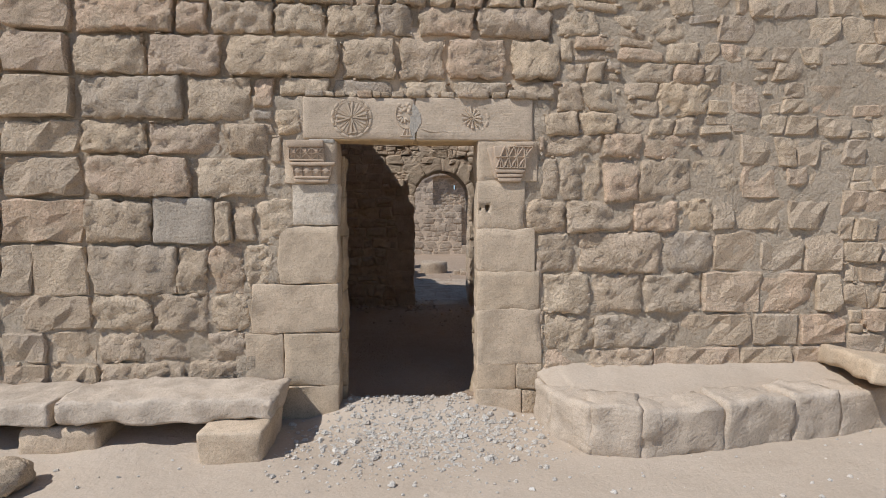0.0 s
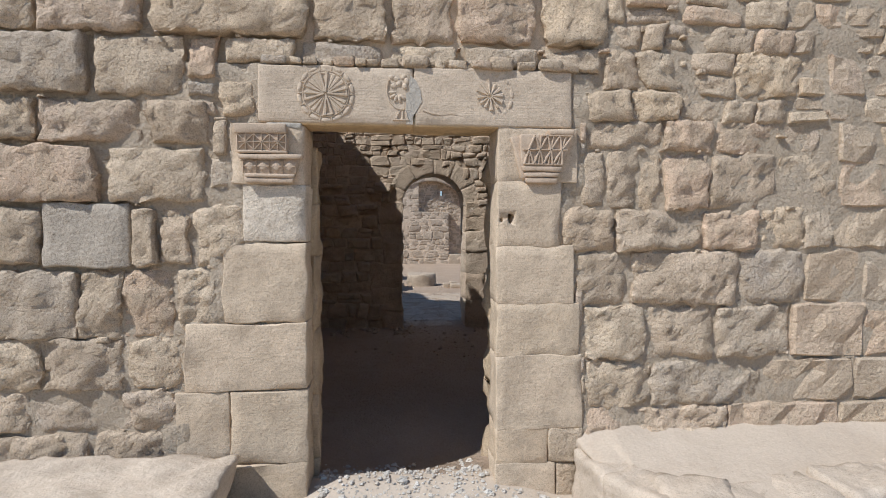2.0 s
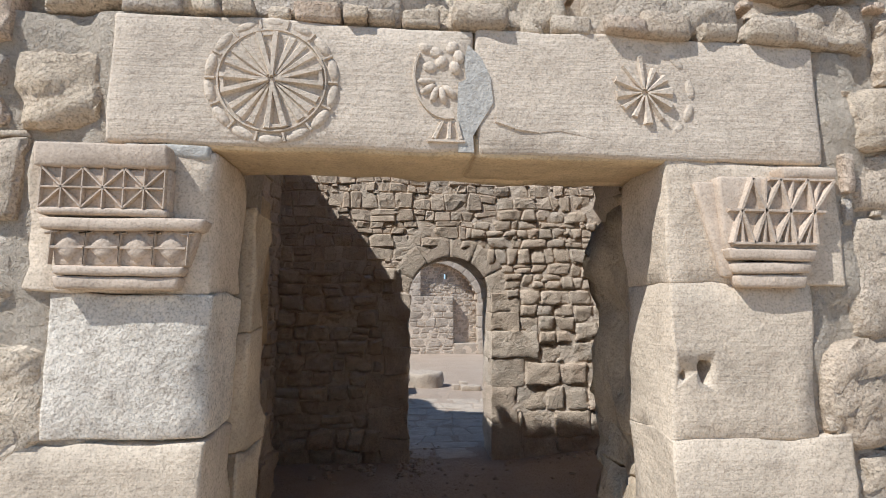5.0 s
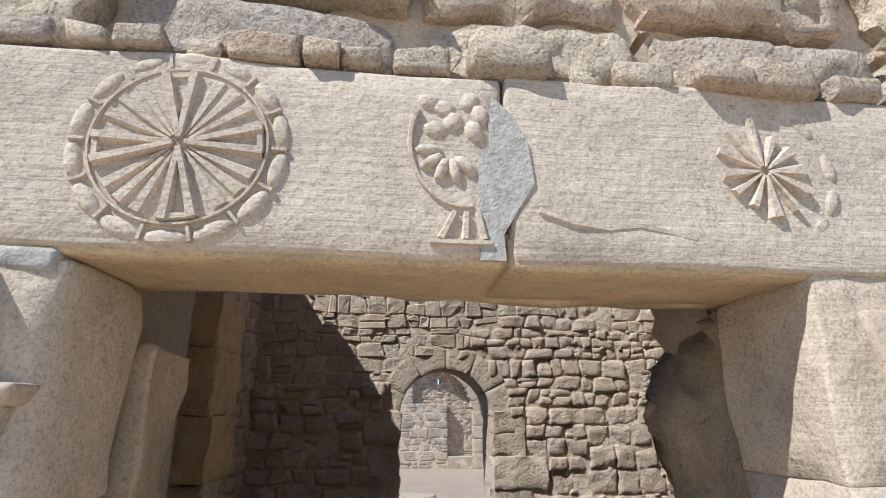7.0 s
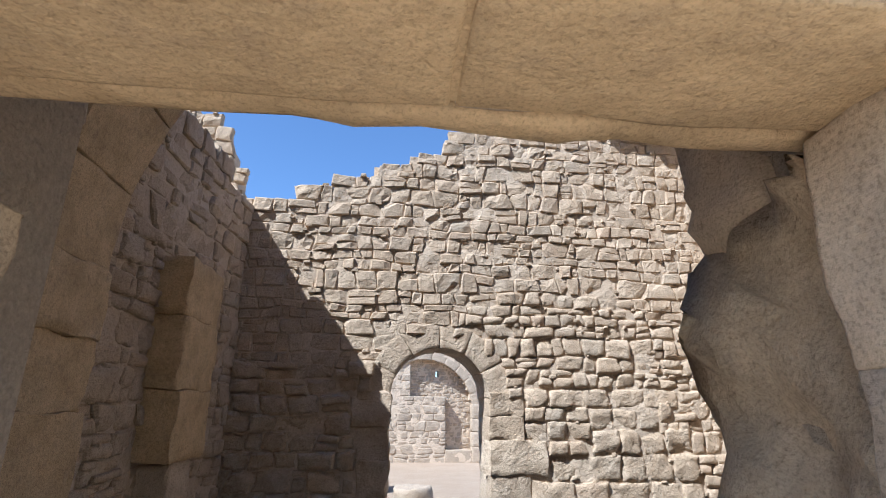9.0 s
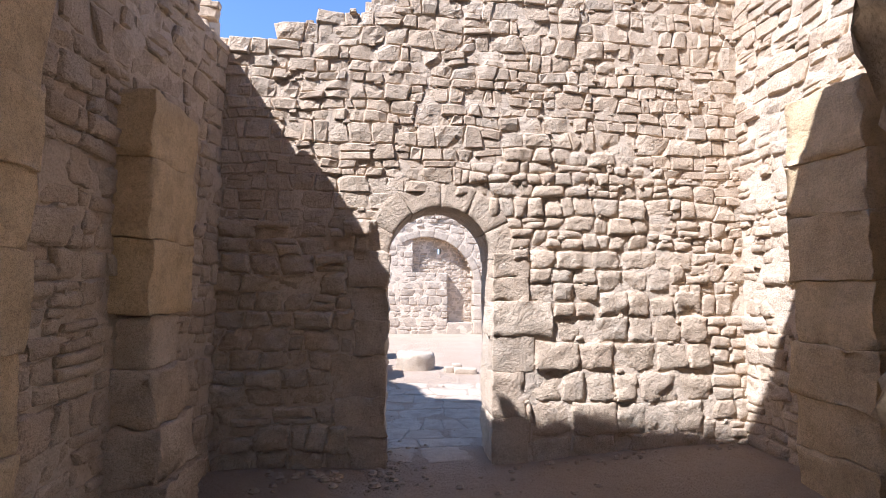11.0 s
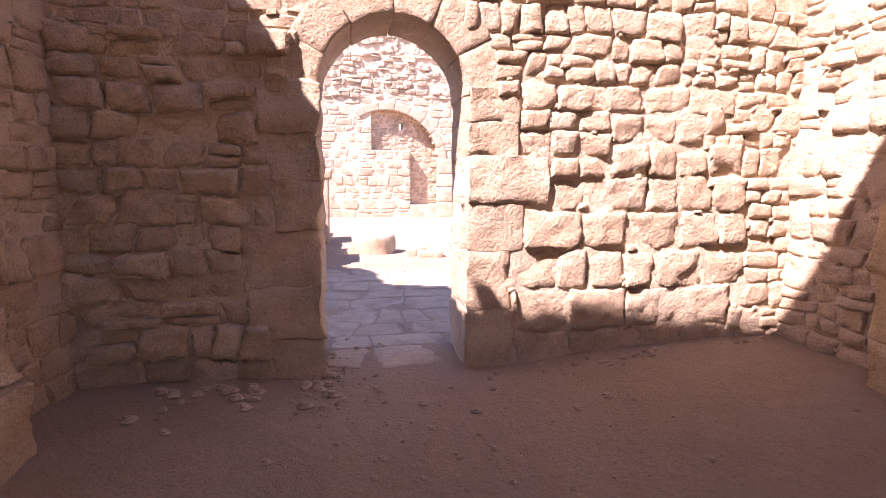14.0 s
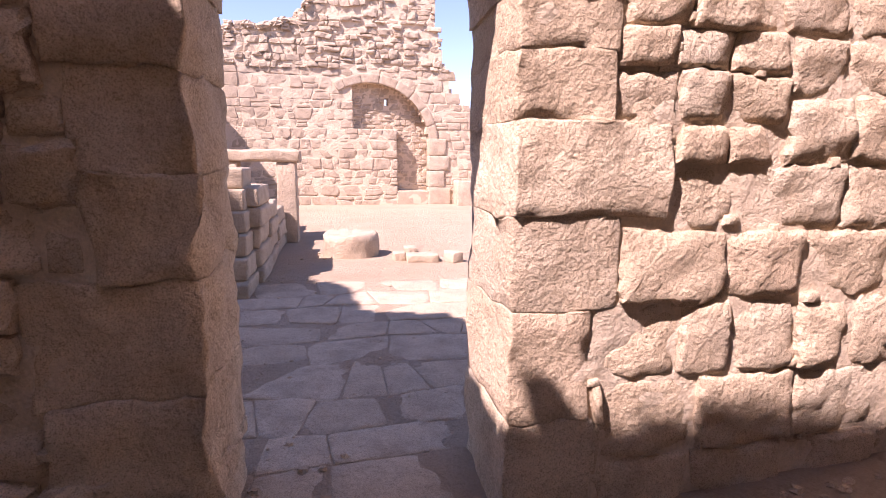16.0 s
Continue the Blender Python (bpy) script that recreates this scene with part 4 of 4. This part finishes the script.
# a broken ledge left in the far wall
for i, (x0, x1, z, d) in enumerate([(2.45, 2.95, 5.02, 0.16), (2.95, 3.4, 5.06, 0.22), (3.35, 3.62, 5.2, 0.30)]):
    block("ledge_stone", (x0, x1, FAR_Y - d, FAR_Y + 0.1, z, z + 0.14), room_stone, wall_far, bevel=0.03, wear=0.03, seed=i * 5.1)

# ---- setting: the court behind ----
court = Wall((0, COURT_Y, 0), (1, 0, 0), (0, -1, 0))


def court_top(u):
    pts = [(-9, 4.2), (-2.5, 4.9), (-0.9, 5.1), (-0.3, 5.4), (0.2, 6.4), (0.6, 6.9), (3.3, 6.9), (3.5, 5.0), (3.7, 4.2), (4.0, 3.3), (4.6, 2.7), (8.0, 2.5), (12.0, 2.4)]
    for (a, za), (b, zb) in zip(pts, pts[1:]):
        if a <= u < b:
            return za + (zb - za) * (u - a) / (b - a) + 0.12 * noise.noise(Vector((u * 3, 0.5, 0)))
    return 4.0


def niche_low(u):
    return 2.25 if u < 2.33 else 0.42


def court_holes(u):
    d = u - 1.55
    if 1.05 < u < 3.26:
        return [(niche_low(u), 1.8 + math.sqrt(max(0.0, 1.74 ** 2 - d * d)))]
    return []


def court_free(v0, v1):
    m = (v0 + v1) / 2
    if m < 0.42 or m > 3.85:
        return []
    a = 1.05 if m > 2.25 else 2.33
    b = 1.55 + (math.sqrt(max(0, 2.02 ** 2 - (m - 1.8) ** 2)) if m > 1.8 else 1.72)
    if m > 2.6:
        a = min(a, 1.55 - math.sqrt(max(0, 2.02 ** 2 - (m - 1.8) ** 2)) if m > 3.2 else a)
    return [(a, b)] if b > a else []


wall_court = core("wall_court", court, ((-8.0, 11.0), (-0.3, 7.4)), 0.7, court_top, court_holes, mortar_room, step=0.11, sheet=0.11, bed=lambda u, v: 0.012, amp=0.03)
tagged(wall_court, "far ruined wall of pinkish limestone with a blind arch", "wall", kind="structure")
masonry(court, wall_court, (court_stone, court_small), ((-8.0, 11.0), (0.0, 3.9)), (0.20, 0.36), (0.28, 0.62), 53, court_top, court_free,
        lambda u, v: math.hypot(u - 1.5, v - 1.6), proud=(0.014, 0.034), wave=0.03, gap=0.006, rough=0.55, limit=180, edge=0.012)
masonry(court, wall_court, (court_stone, court_small), ((-8.0, 11.0), (3.9, 7.4)), (0.12, 0.26), (0.18, 0.5), 59, court_top, lambda a, b: [],
        lambda u, v: math.hypot(u - 1.5, v - 4), proud=(0.0, 0.10), wave=0.10, gap=0.010, rough=1.5, limit=110)
cuts = [2, 18, 34, 50, 66, 82, 98, 114, 122]
for i, (a, b) in enumerate(zip(cuts, cuts[1:])):
    v, f = wedge(1.55, 1.8, 1.74, 2.0, a + 0.2, b - 0.2, COURT_Y - 0.06, COURT_Y + 0.7, 0.015, i * 2.6)
    part("voussoir", v, f, court_stone, wall_court)
niche = Wall((0, COURT_Y + 0.10, 0), (1, 0.10, 0), (0.10, -1, 0))
slit = lambda u: [(2.95, 3.16)] if 1.99 < u < 2.11 else []
wall_niche = core("wall_niche", niche, ((0.85, 3.5), (-0.3, 3.7)), 0.4, lambda u: 4.2, slit, mortar_room, step=0.06, sheet=0.06, amp=0.03)
tagged(wall_niche, "rubble back of the blind arch with a slit window", "wall", kind="structure")
masonry(niche, wall_niche, (court_stone, court_small), ((0.95, 3.45), (0.0, 3.6)), (0.12, 0.2), (0.18, 0.4), 61, lambda u: 4.2,
        lambda a, b: [(1.98, 2.12)] if a < 3.16 and b > 2.95 else [], lambda u, v: u, wave=0.04, limit=60)
block("sill", (2.33, 3.26, COURT_Y - 0.02, COURT_Y + 0.75, -0.1, 0.44), court_stone, wall_court, bevel=0.03, wear=0.02)
for i, (z0, z1, x) in enumerate([(0.0, 0.55, 3.95), (0.55, 1.05, 3.75), (1.05, 1.5, 3.9), (1.5, 2.0, 3.8)]):
    block("jamb_block", (3.27, x, COURT_Y - 0.07, COURT_Y + 0.4, z0, z1 - 0.01), court_stone, wall_court, bevel=0.025, wear=0.015, seed=i * 2.2)
for x0, x1, z1 in ((4.05, 5.0, 0.75), (5.02, 6.2, 0.45)):
    block("buttress_block", (x0, x1, COURT_Y - 0.6, COURT_Y + 0.1, -0.1, z1), court_stone, wall_court, bevel=0.03, wear=0.02, seed=x0)
side = Wall((-3.6, COURT_Y, 0), (0.0, -1.0, 0), (1.0, 0, 0))
wall_side = core("wall_side", side, ((0.0, 9.0), (-0.3, 4.4)), 0.8, lambda u: 4.2 - 0.1 * u + 0.3 * noise.noise(Vector((u * 2, 3, 0))), lambda u: [], mortar_room, sheet=0.14)
tagged(wall_side, "broken rubble wall beside the court", "wall", kind="structure")
masonry(side, wall_side, (court_stone, court_small), ((0.0, 9.0), (0.0, 4.4)), (0.15, 0.3), (0.25, 0.5), 67, lambda u: 4.2 - 0.1 * u, lambda a, b: [], lambda u, v: u, rough=1.4, proud=(0.0, 0.12), limit=60)

# ---- things before the front wall ----
FOOT = -0.12


def empty(name, at, label, category, group=""):
    ob = new(name)
    ob.location = at
    return tagged(ob, label, category, group)


def under(thing, name, box, mat, label="", **kw):
    """A part at its place in the world, hung under the Empty of its thing."""
    ob = block(name, box, mat, thing, label, **kw)
    ob.matrix_parent_inverse = Matrix.Translation(-thing.location)
    return ob


def settle(thing):
    for c in thing.children:
        c.matrix_parent_inverse = Matrix.Translation(-thing.location)


bench = empty("stone_bench", (-1.7, 3.9, -0.06), "low bench of rough limestone slabs against the wall", "bench")
under(bench, "seat_slab", (-2.46, -0.96, 3.70, 4.24, 0.10, 0.255), dusty, bevel=0.02, wear=0.028, seed=3, cells=14)
under(bench, "support", (-1.42, -0.99, 3.50, 4.05, -0.16, 0.105), ashlar, bevel=0.02, wear=0.012, seed=5, cells=4, taper=0.06)
under(bench, "support", (-2.72, -2.18, 3.74, 4.1, -0.16, 0.06), ashlar, bevel=0.025, wear=0.02, seed=9, cells=4)
bench_2 = empty("stone_bench", (-3.2, 3.9, -0.06), "rough limestone slab bench end beside the wall", "bench")
under(bench_2, "seat_slab", (-3.9, -2.50, 3.72, 4.24, 0.09, 0.24), dusty, bevel=0.02, wear=0.028, seed=13, cells=12)
under(bench_2, "support", (-3.7, -3.2, 3.78, 4.1, -0.16, 0.095), ashlar, bevel=0.025, wear=0.02, seed=19, cells=4)
rock = block("boulder", (-2.62, -2.33, 3.14, 3.40, -0.15, 0.03), front_stone, bevel=0.07, wear=0.04, seed=7, cells=4)
tagged(rock, "rounded pale limestone boulder lying on the ground", "boulder")

ledge = empty("stone_ledge", (2.3, 3.9, -0.08), "low earth-topped ledge faced with worn limestone blocks", "ledge")
EDGE = [(1.03, 4.25), (1.05, 3.86), (1.24, 3.50), (1.58, 3.42), (2.22, 3.50), (2.78, 3.58), (3.18, 3.64), (3.8, 3.74), (5.0, 3.92)]
for i, (a, b) in enumerate(zip(EDGE, EDGE[1:])):
    a, b = Vector(a), Vector(b)
    d, m = (b - a), (a + b) / 2
    c = m + Vector((-d.y, d.x)).normalized() * 0.16
    h = 0.205 + 0.012 * (i % 3) + 0.02 * i / 8
    under(ledge, "facing_stone", (c.x - d.length / 2 - 0.008, c.x + d.length / 2 + 0.004, c.y - 0.16, c.y + 0.16, -0.16, h), dusty, bevel=0.035, wear=0.028, seed=i * 3.1, cells=6, turn=math.degrees(math.atan2(d.y, d.x)))
nu, nv = 60, 9
top_v = []
for i in range(nu + 1):
    k = i / nu * (len(EDGE) - 1)
    j = min(int(k), len(EDGE) - 2)
    e = Vector(EDGE[j]).lerp(Vector(EDGE[j + 1]), k - j)
    for t in range(nv + 1):
        g = t / nv
        x, y = e.x + 0.07 * (1 - g) * (1 if j < 2 else 0.3), e.y + 0.07 * (1 - g) * (0 if j < 1 else 1) + (4.33 - e.y) * g
        top_v.append((x, y, 0.185 + 0.02 * j / 7 + 0.11 * g * g * min(1, max(0, (4.25 - e.y) / 0.5)) + 0.018 * noise.fractal(Vector((x * 2.5, y * 2.5, 4.0)), 1.0, 2.0, 3)))
top_f = [(i * (nv + 1) + t, (i + 1) * (nv + 1) + t, (i + 1) * (nv + 1) + t + 1, i * (nv + 1) + t + 1) for i in range(nu) for t in range(nv)]
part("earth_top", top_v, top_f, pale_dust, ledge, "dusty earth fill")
settle(ledge)
v, f = worn_box(3.08, 4.6, 3.35, 4.1, 0.30, 0.46, bevel=0.03, wear=0.02, seed=2, cells=6)
tilt = Matrix.Translation((4.12, 3.72, 0.28)) @ Matrix.Rotation(radians(9), 4, "Y") @ Matrix.Rotation(radians(-14), 4, "Z") @ Matrix.Translation((-3.8, -3.7, -0.38))
slab = part("fallen_slab", [tilt @ q for q in v], f, ashlar)
tagged(slab, "tilted dressed limestone slab resting on the ledge", "slab")
slab_foot = block("slab_prop", (3.95, 4.5, 3.6, 4.05, 0.03, 0.18), front_stone, bevel=0.04, wear=0.03, seed=4)
tagged(slab_foot, "rough limestone block propping up a slab", "block")


def pebble(rng, x, y, r, pile, z=None):
    base = ground_z(x, y) if z is None else z
    c = Vector((x, y, base + 0.25 * r))
    t = rng.uniform(0, 6.28)
    pts = []
    for k, (rad, h) in enumerate(((0.75, -0.5), (1.0, 0.0), (0.6, 0.55))):
        for i in range(6):
            a = t + math.pi / 3 * i + 0.4 * k
            q = rad * r * rng.uniform(0.7, 1.25)
            pts.append(c + Vector((q * math.cos(a), 0.8 * q * math.sin(a), h * r * rng.uniform(0.7, 1.2))))
    f = [(k * 6 + i, k * 6 + (i + 1) % 6, k * 6 + 6 + (i + 1) % 6, k * 6 + 6 + i) for k in range(2) for i in range(6)] + [tuple(range(12, 18))]
    pile.add(pts, f, range(len(f)))


rng = random.Random(5)
gravel = Pile()
for i in range(3200):
    x, y = rng.gauss(0.15, 0.55), rng.gauss(3.95, 0.34)
    if -0.95 < x < 1.05 and 2.9 < y < 4.9 and not (y > 4.25 and not -0.55 < x < 0.52):
        pebble(rng, x, y, min(0.035, 0.004 + rng.expovariate(170)), gravel)
for i in range(500):
    x, y = rng.uniform(-3.5, 4.5), rng.uniform(1.5, 3.7)
    pebble(rng, x, y, min(0.022, 0.004 + rng.expovariate(220)), gravel)
tagged(gravel.done("gravel", gravel_mat), "pale limestone gravel scattered before the doorway", "gravel", kind="stuff")
chips = Pile()
for i in range(260):
    x, y = rng.uniform(-1.2, 3.3), rng.uniform(6.0, 9.2)
    pebble(rng, x, y, min(0.03, 0.004 + rng.expovariate(200)), chips)
for i in range(160):
    x, y = rng.gauss(0.1, 0.16), rng.gauss(9.25, 0.3)
    if y < 9.3 or 0.1 < x < 1.0:
        pebble(rng, x, y, min(0.035, 0.006 + rng.expovariate(130)), chips)
for i in range(500):
    pebble(rng, rng.uniform(-0.4, 3.0), rng.uniform(10, 16), min(0.025, 0.004 + rng.expovariate(200)), chips)
for i in range(34):
    pebble(rng, rng.uniform(-1.0, 0.15), 9.18 - abs(rng.gauss(0, 0.22)), rng.uniform(0.018, 0.055), chips)
for i in range(40):
    pebble(rng, rng.gauss(0.5, 0.7), rng.uniform(7.4, 9.1), rng.uniform(0.012, 0.034), chips)
for i in range(30):
    pebble(rng, rng.uniform(1.2, 3.4), 9.22 - abs(rng.gauss(0, 0.12)), rng.uniform(0.012, 0.04), chips)
tagged(chips.done("stone_chips", chip_mat), "small limestone chips lying on the dusty floor", "stone chips", kind="stuff")

# ---- things in the court ----
n, rows_ = 40, [(0.36, -0.03), (0.372, 0.06), (0.375, 0.15), (0.372, 0.24), (0.365, 0.30), (0.345, 0.325), (0.28, 0.33), (0.12, 0.31)]
pts = []
for k, (r, z) in enumerate(rows_):
    for i in range(n):
        t = 2 * math.pi * i / n
        q = Vector((r * math.cos(t), r * math.sin(t), z))
        pts.append(q + Vector(noise.noise_vector(q * 14)) * 0.022 + Vector(noise.noise_vector(q * 5)) * 0.045)
f = [(k * n + i, k * n + (i + 1) % n, (k + 1) * n + (i + 1) % n, (k + 1) * n + i) for k in range(len(rows_) - 1) for i in range(n)] + [tuple(range((len(rows_) - 1) * n, len(rows_) * n))]
drum = part("column_drum", pts, f, court_stone)
drum.location = (0.69, 15.05, 0.02)
tagged(drum, "short weathered limestone column drum standing on the court floor", "column drum")
for i, (x0, x1, y0, y1, h, turn) in enumerate([(1.22, 1.38, 14.5, 14.75, 0.14, 5), (1.39, 1.82, 14.35, 14.6, 0.13, -3), (1.92, 2.08, 14.25, 14.5, 0.17, 25), (1.45, 1.6, 15.0, 15.2, 0.12, 10)]):
    ob = block("kerb_block", (x0, x1, y0, y1, 0.0, h), court_stone, bevel=0.02, wear=0.015, seed=i * 4.4, turn=turn)
    tagged(ob, "broken limestone kerb block lying on the floor", "block", "fallen kerb blocks")
dwarf = empty("dwarf_wall", (-0.8, 15.5, 0.0), "low stepped wall of dressed limestone blocks with a slab", "low wall")
for i in range(6):
    z0 = 0.22 * i - 0.05
    under(dwarf, "block", (-1.5, -0.36 - 0.02 * i, 12.85 + 0.12 * i, 13.5 + 0.1 * i, z0, z0 + 0.215), court_stone, bevel=0.02, wear=0.012, seed=i * 2.3)
for k, (y0, y1, h) in enumerate([(13.5, 14.4, 1.1), (14.4, 15.3, 0.85), (15.3, 16.3, 0.7), (16.3, 17.3, 0.55), (17.3, 18.4, 0.4)]):
    for i in range(max(1, round(h / 0.24))):
        under(dwarf, "block", (-1.2, -0.30 - 0.015 * ((i + k) % 3), y0 + 0.01, y1 - 0.01, h * i / max(1, round(h / 0.24)) - 0.03, h * (i + 1) / max(1, round(h / 0.24)) - 0.04), court_stone, bevel=0.03, wear=0.02, seed=i * 2.3 + k)
under(dwarf, "post", (-0.42, -0.12, 16.34, 16.7, 0.0, 1.32), court_stone, bevel=0.02, wear=0.01)
under(dwarf, "post", (-1.35, -1.0, 16.34, 16.7, 0.0, 1.32), court_stone, bevel=0.02, wear=0.01)
under(dwarf, "cap_slab", (-1.6, -0.06, 16.3, 16.95, 1.32, 1.50), court_stone, bevel=0.03, wear=0.02, cells=6)
heap = Pile()
for i in range(260):
    x = rng.uniform(-7, 3.4)
    y = COURT_Y + rng.uniform(-0.1, 0.6)
    pebble(rng, x, y, rng.uniform(0.06, 0.2), heap, court_top(x) - 0.1)
tagged(heap.done("fallen_rubble", court_small), "loose rubble lying along a broken wall top", "rubble", kind="stuff")
# flagstones from the arch into the court
paving = masonry(Floor(), ground, (court_stone, court_small), ((-0.9, 3.2), (9.45, 13.2)), (0.30, 0.55), (0.35, 0.75), 71, lambda u: 99, lambda a, b: [(-2, 0.09), (1.03, 4)] if a < 9.9 else [],
                 lambda u, v: v, proud=(0.004, 0.009), wave=0.16, rough=0.22, gap=0.002, split=0.0, limit=60, edge=0.006, warp=0.07)
